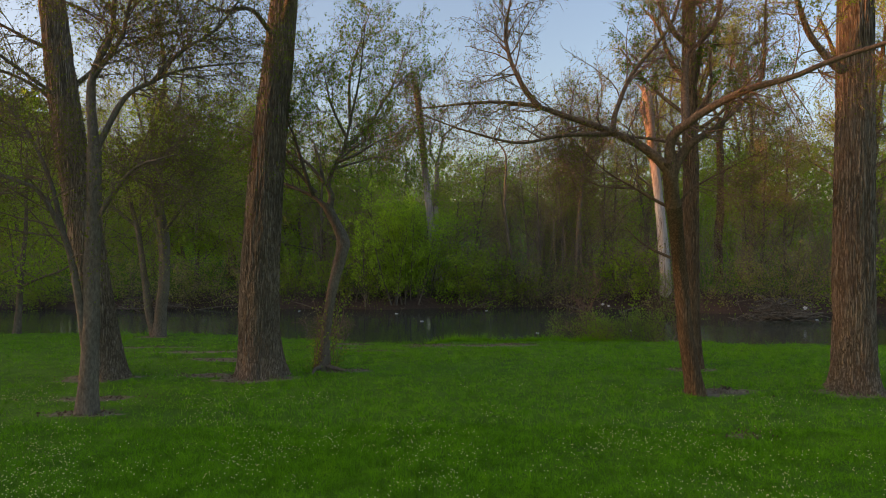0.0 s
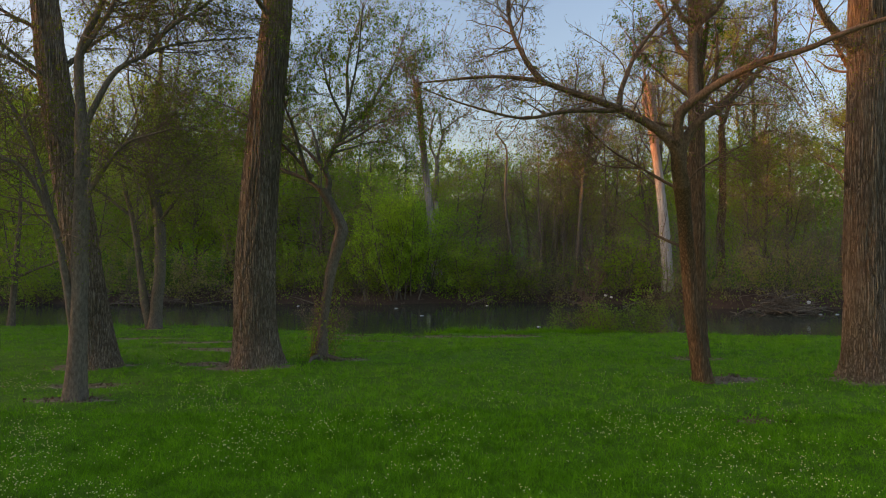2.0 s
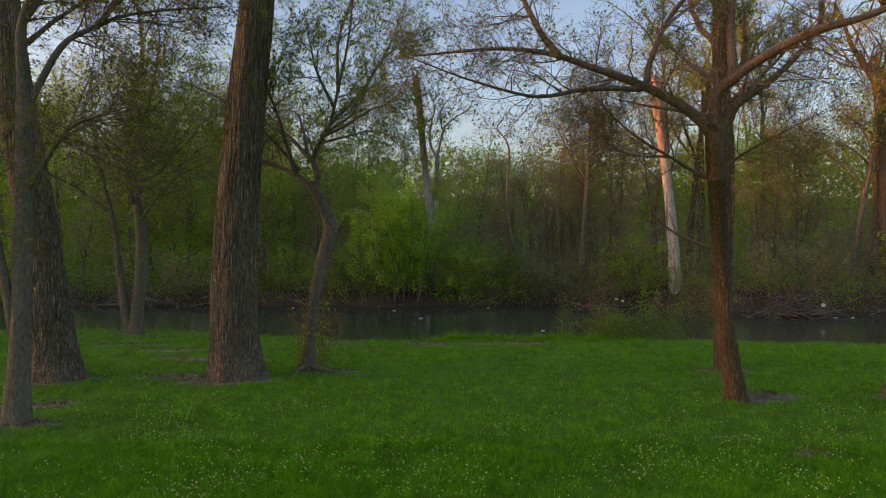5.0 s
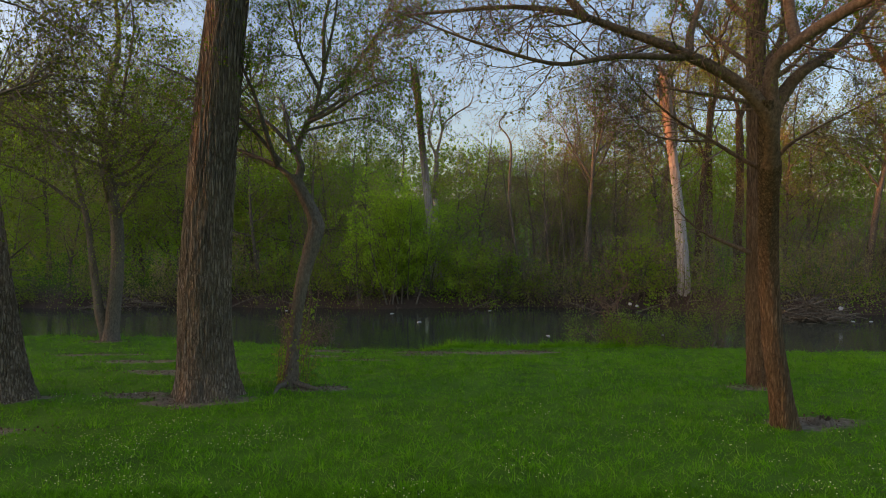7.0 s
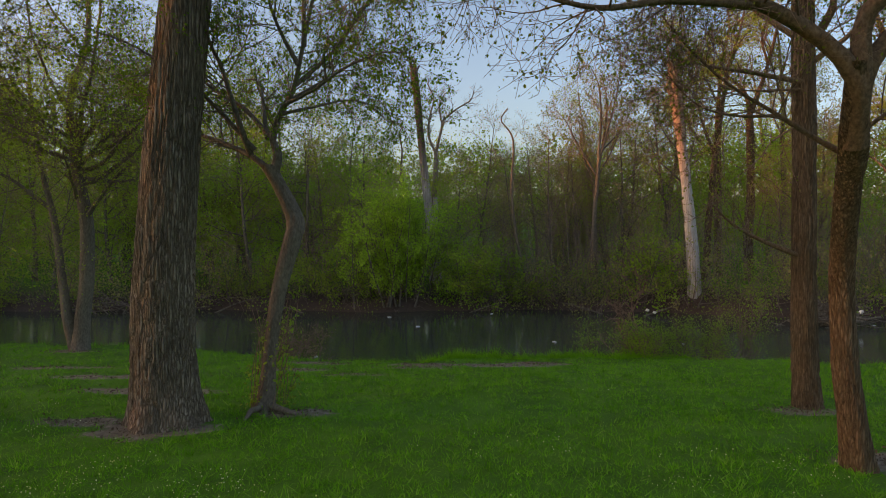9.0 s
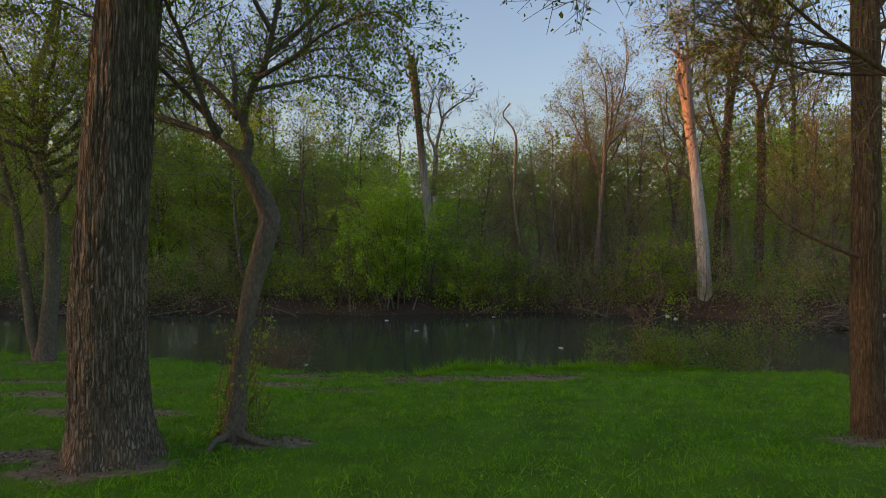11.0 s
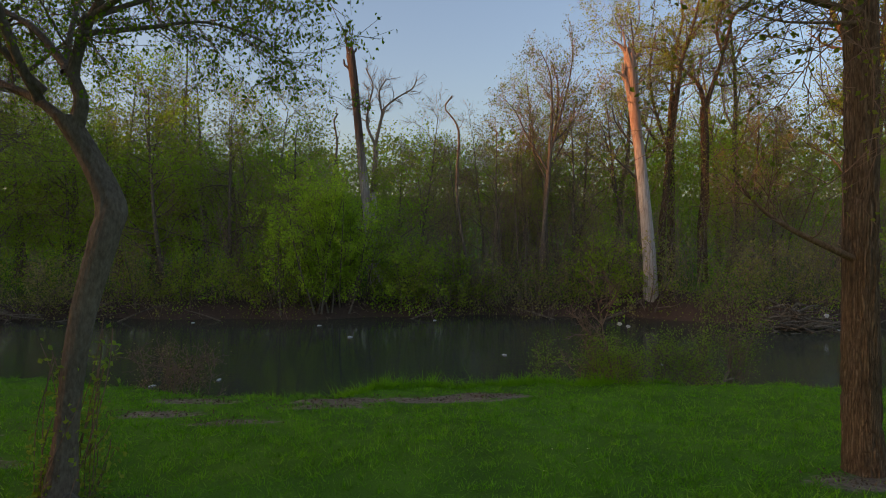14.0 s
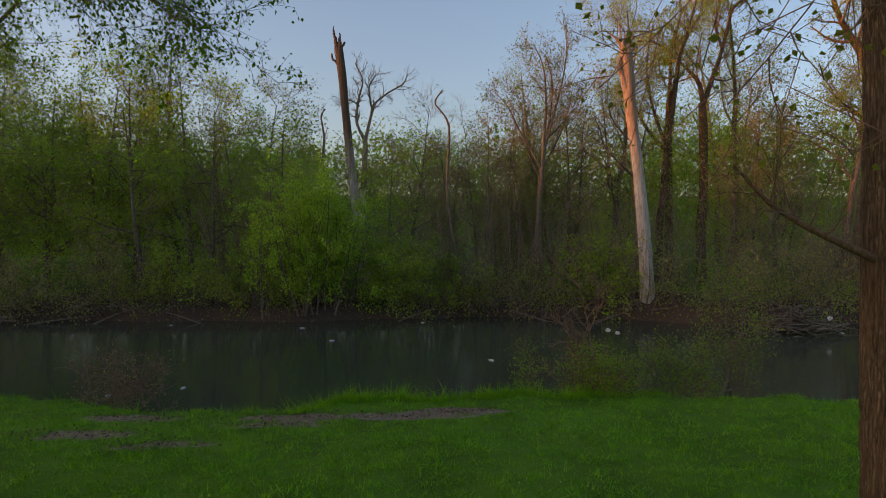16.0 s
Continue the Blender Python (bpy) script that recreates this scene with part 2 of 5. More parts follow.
def water_mat():
    m, nodes, links, b = node_mat("murky_river_water")
    b.inputs["Base Color"].default_value = (0.036, 0.05, 0.034, 1)
    b.inputs["Roughness"].default_value = 0.06
    b.inputs["IOR"].default_value = 1.33
    n1 = noise_node(nodes, links, coords(nodes, links, (0.5, 1.6, 1)), 2.2, 4, 0.6)
    n2 = noise_node(nodes, links, coords(nodes, links, (0.12, 0.3, 1)), 1.0, 2)
    mul = nodes.new("ShaderNodeMath")
    mul.operation = "MULTIPLY"
    links.new(n1.outputs[0], mul.inputs[0])
    links.new(n2.outputs[0], mul.inputs[1])
    bp = nodes.new("ShaderNodeBump")
    bp.inputs["Strength"].default_value, bp.inputs["Distance"].default_value = 0.22, 0.05
    links.new(mul.outputs[0], bp.inputs["Height"])
    links.new(bp.outputs[0], b.inputs["Normal"])
    return m


SOIL, WATER = ground_mat(), water_mat()

# ---------- mesh tools ----------
rng = np.random.default_rng(7)


class Geo:
    """Collects vertices, quads and triangles and makes one mesh of them."""

    def __init__(self):
        self.v, self.q, self.t, self.n = [], [], [], 0

    def add(self, v, q=None, t=None):
        if q is not None and len(q):
            self.q.append(np.asarray(q) + self.n)
        if t is not None and len(t):
            self.t.append(np.asarray(t) + self.n)
        self.v.append(np.asarray(v, dtype=np.float32))
        self.n += len(v)

    def mesh(self, name, mat, smooth=True):
        me = bpy.data.meshes.new(name)
        v = np.concatenate(self.v) if self.v else np.zeros((0, 3), np.float32)
        q = np.concatenate(self.q) if self.q else np.zeros((0, 4), int)
        t = np.concatenate(self.t) if self.t else np.zeros((0, 3), int)
        me.vertices.add(len(v))
        me.vertices.foreach_set("co", v.ravel())
        loops = np.concatenate([q.ravel(), t.ravel()]).astype(np.int32)
        me.loops.add(len(loops))
        me.loops.foreach_set("vertex_index", loops)
        starts = np.concatenate([np.arange(len(q)) * 4, len(q) * 4 + np.arange(len(t)) * 3]).astype(np.int32)
        me.polygons.add(len(starts))
        me.polygons.foreach_set("loop_start", starts)
        me.polygons.foreach_set("use_smooth", np.full(len(starts), smooth))
        me.update(calc_edges=True)
        me.validate()
        me.materials.append(mat)
        return me


def part(name, geo, mat, parent=None, label="", smooth=True):
    ob = new(name, geo.mesh(name, mat, smooth))
    if parent is not None:
        ob.parent = parent
    return tagged(ob, label)


def lattice(ix, iy, seed):
    h = (ix * 374761393 + iy * 668265263 + seed * 974711) & 0xFFFFFFFF
    h = ((h ^ (h >> 13)) * 1274126177) & 0xFFFFFFFF
    return ((h ^ (h >> 16)) & 0xFFFF) / 65535.0


def vnoise(u, v, seed=0, period=None):
    """Smooth value noise 0..1; u may repeat after a whole number of cells."""
    iu, iv = np.floor(u).astype(np.int64), np.floor(v).astype(np.int64)
    fu, fv = u - iu, v - iv
    fu, fv = fu * fu * (3 - 2 * fu), fv * fv * (3 - 2 * fv)
    w = (lambda a: a % period) if period else (lambda a: a)
    a, b = lattice(w(iu), iv, seed), lattice(w(iu + 1), iv, seed)
    c, d = lattice(w(iu), iv + 1, seed), lattice(w(iu + 1), iv + 1, seed)
    return (a * (1 - fu) + b * fu) * (1 - fv) + (c * (1 - fu) + d * fu) * fv


def spline(pts, n):
    """n points on a smooth curve through the given ones (any number of columns)."""
    p = np.asarray(pts, float)
    p = np.vstack([2 * p[0] - p[1], p, 2 * p[-1] - p[-2]])
    s = np.linspace(0, len(p) - 3 - 1e-6, n)
    i, f = np.floor(s).astype(int), (s - np.floor(s))[:, None]
    a, b, c, d = p[i], p[i + 1], p[i + 2], p[i + 3]
    return 0.5 * (2 * b + (c - a) * f + (2 * a - 5 * b + 4 * c - d) * f ** 2 + (3 * b - a - 3 * c + d) * f ** 3)


def unit(v):
    return v / np.maximum(np.linalg.norm(v, axis=-1, keepdims=True), 1e-9)


def tubes(geo, P, R, sides):
    """Tapered tubes along M paths of N points each, all at once."""
    M, N, _ = P.shape
    T = unit(np.gradient(P, axis=1))
    ref = np.where(np.abs(T[:, :1, 2:3]) > 0.8, np.array([1.0, 0, 0]), np.array([0, 0, 1.0]))
    A = unit(np.cross(T, np.broadcast_to(ref, T.shape)))
    B = np.cross(T, A)
    th = np.arange(sides) * 2 * np.pi / sides
    ring = A[:, :, None] * np.cos(th)[:, None] + B[:, :, None] * np.sin(th)[:, None]
    V = (P[:, :, None] + ring * R[:, :, None, None]).reshape(-1, 3)
    m, n, s = np.meshgrid(np.arange(M), np.arange(N - 1), np.arange(sides), indexing="ij")
    base, nxt = (m * N + n) * sides, (s + 1) % sides
    geo.add(V, np.stack([base + s, base + nxt, base + sides + nxt, base + sides + s], -1).reshape(-1, 4))


def limb_geo(pts, r0, r1, n=18, sides=9, knots=0.06, seed=0, power=0.8):
    """One limb: a bent, slightly lumpy tapering tube."""
    g = Geo()
    P = spline(pts, n)
    s = np.linspace(0, 1, n)
    P[1:] += (vnoise(s[1:, None] * 6 + np.arange(3) * 9.1, np.full((n - 1, 3), seed * 1.7), seed) - 0.5) * r0 * 0.5
    R = r0 + (r1 - r0) * s ** power
    R = R * (1 + knots * 2 * (vnoise(s * 9, s * 0 + seed, seed + 3) - 0.5))
    tubes(g, P[None], R[None], sides)
    return g, P, R


def trunk_geo(pts, radii, flare=0.5, depth=0.03, cell=0.075, around=144, step=0.04, seed=1, lobes=5, fine_to=8.6):
    """A trunk with furrowed bark in real relief and a root flare at its foot."""
    ctrl = np.hstack([np.asarray(pts, float), np.asarray(radii, float)[:, None]])
    length = np.linalg.norm(np.diff(ctrl[:, :3], axis=0), axis=1).sum()
    low = min(length, fine_to)
    z = np.concatenate([np.linspace(0, low, int(low / step)), np.arange(low + step * 6, length, step * 6)])
    n = len(z)
    dense = spline(ctrl, 600)
    C = np.stack([np.interp(z / length, np.linspace(0, 1, 600), dense[:, k]) for k in range(4)], -1)
    z = z[:, None]
    th = np.linspace(0, 2 * np.pi, around, endpoint=False)[None]
    cells = max(10, int(2 * np.pi * np.mean(radii[:2]) / cell))
    u = th / (2 * np.pi) * cells
    zz = np.broadcast_to(z, (n, around))
    uu = np.broadcast_to(u, (n, around))
    warp = (vnoise(np.mod(uu * 0.5, cells // 2), zz * 2.6, seed, cells // 2) - 0.5) * 1.5
    f = np.abs(vnoise(np.mod(uu + warp, cells), zz * 1.5, seed + 1, cells) * 2 - 1)
    f2 = np.abs(vnoise(np.mod(uu * 2 + warp, 2 * cells), zz * 5.0, seed + 2, 2 * cells) * 2 - 1)
    relief = np.minimum(1, f * 3.0) * 0.75 + np.minimum(1, f2 * 2.4) * 0.25
    crack = vnoise(np.mod(uu, cells), zz * 16, seed + 5, cells)
    relief = relief - 0.18 * (crack > 0.8)
    R = C[:, 3:4] * (1 + 0.05 * (vnoise(np.mod(uu * 0.1, max(1, cells // 10)), zz * 0.8, seed + 7, max(1, cells // 10)) - 0.5))
    fl = np.exp(-zz / (0.9 * radii[0] + 0.18))
    R = R * (1 + flare * fl * (0.72 + 0.28 * np.cos(lobes * th + seed + 0.8 * np.cos(2 * th + seed))))
    R = R + depth * (relief - 0.7)
    V = C[:, None, :3] + np.stack([np.cos(th) * R, np.sin(th) * R, np.zeros_like(R)], -1)
    g = Geo()
    i, j = np.meshgrid(np.arange(n - 1), np.arange(around), indexing="ij")
    k = (j + 1) % around
    g.add(V.reshape(-1, 3), np.stack([i * around + j, i * around + k, (i + 1) * around + k, (i + 1) * around + j], -1).reshape(-1, 4))
    return g, C[:, :3], C[:, 3]


def branches(P, R, k, length, angle=50, up=0.1, wiggle=0.25, n=5, tmin=0.25, tmax=1.0, thin=0.6, rmin=0.004, taper=0.3, rmax=9.0):
    """k side branches on each of the M parents P; returns their paths and radii."""
    M, N, _ = P.shape
    t = tmin + (tmax - tmin) * (np.arange(k)[None] + rng.random((M, k))) / k
    x = t * (N - 1)
    i = np.minimum(x.astype(int), N - 2)
    f = (x - i)[..., None]
    rows = np.arange(M)[:, None]
    base = P[rows, i] * (1 - f) + P[rows, i + 1] * f
    T = unit(P[rows, i + 1] - P[rows, i])
    r = R[rows, i] * (1 - f[..., 0]) + R[rows, i + 1] * f[..., 0]
    side = unit(np.cross(T, rng.normal(size=(M, k, 3))))
    a = np.radians(angle) * (0.6 + 0.8 * rng.random((M, k, 1)))
    D = (T * np.cos(a) + side * np.sin(a)).reshape(-1, 3)
    base, r, t = base.reshape(-1, 3), r.reshape(-1), t.reshape(-1)
    L = length * (0.5 + 0.9 * rng.random(M * k)) * (1.15 - 0.55 * t)
    Q = np.zeros((M * k, n, 3))
    Q[:, 0] = base
    for s in range(1, n):
        D = unit(D + rng.normal(size=D.shape) * wiggle + np.array([0, 0, up]))
        Q[:, s] = Q[:, s - 1] + D * (L / (n - 1))[:, None]
    r0 = np.clip(r * thin, rmin, rmax)
    rr = r0[:, None] * (1 - (1 - taper) * np.linspace(0, 1, n))[None]
    return Q, np.maximum(rr, rmin * 0.6)


def leaves(geo, P, per, size, droop=0.3, jitter=0.03, tmin=0.25, aspect=0.7):
    """Small folded leaves scattered along the paths P."""
    M, N, _ = P.shape
    m = np.repeat(np.arange(M), per)
    x = (tmin + (1 - tmin) * rng.random(len(m))) * (N - 1)
    i = np.minimum(x.astype(int), N - 2)
    f = (x - i)[:, None]
    c = P[m, i] * (1 - f) + P[m, i + 1] * f + rng.normal(size=(len(m), 3)) * jitter
    blades(geo, c, size, droop, aspect)


def blades(geo, c, size, droop=0.3, aspect=0.7):
    K = len(c)
    a = unit(rng.normal(size=(K, 3)) + np.array([0, 0, -droop * 2]))
    b = unit(np.cross(a, rng.normal(size=(K, 3))))
    nrm = np.cross(a, b)
    s = (size * (0.55 + 0.9 * rng.random(K)))[:, None]
    v = np.stack([c, c + a * s * 0.45 + b * s * aspect * 0.5 + nrm * s * 0.12, c + a * s, c + a * s * 0.45 - b * s * aspect * 0.5 + nrm * s * 0.12], 1).reshape(-1, 3)
    o = np.arange(K)[:, None] * 4
    geo.add(v, None, np.concatenate([o + [[0, 1, 2]], o + [[0, 2, 3]]]))


def thing(name, label, category, at=(0, 0, 0), group="", kind=""):
    ob = new(name)
    ob.location = at
    return tagged(ob, label, category, group, kind)


# ---------- the lie of the land ----------
WATER_Z = -1.5


def near_edge(x):
    """Line of the near bank's lip."""
    return np.interp(x, [-60, -20, -9, -6.5, -4.5, -2.6, -0.4, 0.6, 2.2, 4.6, 6, 9, 14, 60],
                     [25, 24.2, 23.6, 22.6, 21.3, 20.5, 20.6, 21.4, 21.5, 21.6, 21.1, 20.6, 20.0, 18.5]) + 0.18 * np.sin(x * 2.3) + 0.1 * np.sin(x * 5.1 + 1)


def far_edge(x):
    return 42.2 + 0.5 * np.sin(x * 0.31) + 0.3 * np.sin(x * 0.9 + 2) - np.clip((x - 13) / 7, 0, 1) * 3.6


BARE = [(-0.4, 20.0, 1.5, 0.3), (2.3, 20.3, 1.3, 0.28), (-0.6, 19.5, 1.2, 0.25), (-3.4, 19.1, 1.3, 0.35), (-2.0, 18.4, 1.0, 0.28), (1.4, 20.0, 1.7, 0.38), (-3.0, 20.1, 1.2, 0.3), (-4.3, 13.8, 1.3, 0.75),
        (-2.5, 14.9, 0.9, 0.6), (5.4, 12.5, 0.95, 0.5), (5.9, 15.0, 0.8, 0.5), (8.3, 12.4, 1.1, 0.7), (-6.0, 10.4, 0.8, 0.45), (-7.5, 13.8, 1.2, 0.7), (-5.6, 14.3, 0.9, 0.35),
        (4.4, 9.2, 0.5, 0.3), (9.2, 9.0, 0.6, 0.35), (-10.5, 22.3, 1.0, 0.5), (-9, 19.5, 1.8, 0.25), (-5.6, 16.5, 2.2, 0.4), (-6.5, 11.8, 1.3, 0.35), (-7.0, 18.0, 2.4, 0.4)]


def bare(x, y):
    """1 where feet, roots or the steep bank leave no turf."""
    wob = 0.6 * vnoise(x * 1.7, y * 2.3, 5) + 0.5 * vnoise(x * 5, y * 5, 6)
    out = np.zeros_like(x)
    for cx, cy, ax, ay in BARE:
        d = np.sqrt(((x - cx) / ax) ** 2 + ((y - cy) / ay) ** 2)
        out = np.maximum(out, np.clip(1.65 - d - wob * 0.9, 0, 1))
    return out


def ground_z(x, y):
    ne, fe = near_edge(x), far_edge(x)
    park = np.interp(y, [-40, 0, 9, 11, 13, 16.5, 19, 24], [0.5, 0.35, 0.1, 0.0, -0.03, -0.14, -0.27, -0.5])
    park = park + 0.07 * (vnoise(x * 0.5, y * 0.5, 3) - 0.5) + 0.035 * (vnoise(x * 2, y * 2, 4) - 0.5)
    park = park + 0.14 * np.exp(-((y - 10.5 - 0.05 * x) / 2.2) ** 2) * np.clip(1.2 - abs(x + 1) / 7, 0, 1) * 0.6
    woods = -0.95 + 0.6 * np.clip((y - fe - 0.9) / 4, 0, 1) + 0.9 * np.clip((y - fe - 3) / 25, 0, 1) + 0.5 * (vnoise(x * 0.25, y * 0.25, 8) - 0.5) + np.clip((x - 6) / 20, 0, 1) * 0.3
    # Rise added behind the leaves, unseen itself, to block the bright horizon in gaps.
    woods = woods + 12.0 * np.clip((y - 80) / 60, 0, 1) ** 1.2
    woods = woods + 0.75 * np.exp(-((x - 15.0) / 3.0) ** 2 - ((y - 42.6) / 1.5) ** 2)
    bed = -2.6
    a = np.clip((y - ne) / 1.1, 0, 1)
    b = np.clip((fe + 0.9 - y) / 1.6, 0, 1)
    z = np.where(y < (ne + fe) / 2, park + (bed - park) * a ** 1.3, woods + (bed - woods) * b)
    return z


def z_at(x, y):
    return float(ground_z(np.array([float(x)]), np.array([float(y)]))[0])


def axis(dense0, dense1, step, outer):
    d = np.arange(dense0, dense1 + 1e-6, step)
    grow = step * 1.35 ** np.arange(1, 40)
    ext = np.cumsum(grow)
    ext = ext[ext < outer]
    return np.concatenate([dense0 - ext[::-1], d, dense1 + ext])


gx, gy = axis(-17, 17, 0.27, 1500), axis(2, 27, 0.2, 1500)
gy = np.unique(np.concatenate([gy[gy < 27.5], np.arange(28, 39, 1.2), np.arange(39, 48, 0.45), np.arange(48, 140, 2.0), 140 + np.cumsum(3 * 1.3 ** np.arange(1, 20))]))
X, Y = np.meshgrid(gx, gy, indexing="ij")
ground = Geo()
i, j = np.meshgrid(np.arange(len(gx) - 1), np.arange(len(gy) - 1), indexing="ij")
nn = len(gy)
ground.add(np.stack([X, Y, ground_z(X, Y)], -1).reshape(-1, 3), np.stack([i * nn + j, (i + 1) * nn + j, (i + 1) * nn + j + 1, i * nn + j + 1], -1).reshape(-1, 4))
ground_ob = part("ground", ground, SOIL)
tagged(ground_ob, "green park turf with bare soil patches and river banks", "ground", kind="structure")
bare_at = ground_ob.data.attributes.new("bare", "FLOAT", "POINT")
slope_bare = np.where(Y > near_edge(X) + 0.25, 1.0, 0.0) * np.where(Y > far_edge(X) + 2.0, np.clip(1.0 - (Y - far_edge(X) - 2.0) / 12, 0.0, 1.0) * 0.6, 1.0)
bare_at.data.foreach_set("value", np.maximum(bare(X, Y), slope_bare).astype(np.float32).ravel())
clay_at = ground_ob.data.attributes.new("clay", "FLOAT", "POINT")
clay_at.data.foreach_set("value", np.where((Y > near_edge(X) + 0.2) & (Y < far_edge(X) + 8), 1.0, 0.0).astype(np.float32).ravel())

water = Geo()
wx, wy = np.linspace(-700, 700, 60), np.linspace(14, 46, 12)
WX, WY = np.meshgrid(wx, wy, indexing="ij")
i, j = np.meshgrid(np.arange(59), np.arange(11), indexing="ij")
water.add(np.stack([WX, WY, WX * 0 + WATER_Z], -1).reshape(-1, 3), np.stack([i * 12 + j, (i + 1) * 12 + j, (i + 1) * 12 + j + 1, i * 12 + j + 1], -1).reshape(-1, 4))
tagged(part("water", water, WATER), "slow dark murky river water", "river", kind="structure")


# ---------- trees of the near bank ----------
def park_tree(name, label, trunk, limbs, bark, twig_spec, leaf_spec, furrow=None, twig_mat=TWIG, leaf=LEAF_BUD, seed=1, crown=None, spread=(60, 0.12), bare_to=0.3, limb_bark=None, sparse=()):
    """trunk: (points, radii); limbs: (points, r0, r1); twig_spec: (k1, len1, k2, len2, up); leaf_spec: (per twig, size, droop); sparse: limbs with few fine twigs and buds."""
    pts, radii = trunk
    base = np.array(pts[0])
    ob = thing(name, label, "tree", tuple(base))
    loc = lambda p: np.asarray(p, float) - base
    f = dict(flare=0.45, depth=0.02, cell=0.06, around=96, step=0.06)
    f.update(furrow or {})
    g, TP, TR = trunk_geo(loc(pts), list(radii), seed=seed, **f)
    part("trunk", g, bark, ob)
    paths, rads = [], []
    for q, (lp, r0, r1) in enumerate(limbs):
        g, P, R = limb_geo(loc(lp), r0, r1, 20, 10, seed=seed * 31 + q)
        part("limb", g, limb_bark or bark, ob)
        paths.append(P)
        rads.append(R)
    if crown:  # limbs high above, grown at random: (count, length, height at which they begin)
        high = TP[:, 2] > crown[2]
        P, R = branches(TP[None, high], TR[None, high], crown[0], crown[1], spread[0], spread[1], 0.09, 20, 0.02, 0.98, 0.5, 0.02, 0.15)
        for a, b in zip(P, R):
            g = Geo()
            tubes(g, a[None], b[None], 8)
            part("limb", g, limb_bark or bark, ob)
            paths.append(a)
            rads.append(b)
    P, R = np.array(paths), np.array(rads)
    k1, l1, k2, l2, up = twig_spec
    tw, lv = Geo(), Geo()
    P1, R1 = branches(P, R, k1, l1, 52, up, 0.16, 7, bare_to, 1.0, 0.42, 0.005, 0.25, 0.014)
    tubes(tw, P1, R1, 4)
    P2, R2 = branches(P1, R1, k2, l2, 48, up, 0.22, 4, 0.15, 1.0, 0.55, 0.0035, 0.4)
    tubes(tw, P2, R2, 3)
    P3, R3 = branches(P2, R2, 3, l2 * 0.55, 45, up, 0.2, 2, 0.2, 1.0, 0.7, 0.0028, 0.5)
    tubes(tw, P3, R3, 3)
    for q, (lp, r0, r1) in enumerate(sparse):
        g, SP, SR = limb_geo(loc(lp), r0, r1, 20, 8, seed=seed * 37 + q)
        part("limb", g, limb_bark or bark, ob)
        S1, T1 = branches(SP[None], SR[None], 11, 0.75, 50, 0.02, 0.18, 6, 0.2, 1.0, 0.4, 0.004, 0.3, 0.01)
        tubes(tw, S1, T1, 4)
        S2, T2 = branches(S1, T1, 6, 0.3, 48, 0.02, 0.2, 3, 0.15, 1.0, 0.6, 0.003, 0.5)
        tubes(tw, S2, T2, 3)
        leaves(lv, S2, 3, 0.022, 0.3, 0.02)
    tagged(part("twigwork", tw, twig_mat, ob), kind="stuff")
    per, size, droop = leaf_spec
    leaves(lv, P2, per, size, droop, 0.03)
    leaves(lv, P3, per, size, droop, 0.03)
    tagged(part("crown", lv, leaf, ob, smooth=False), kind="stuff")
    return ob


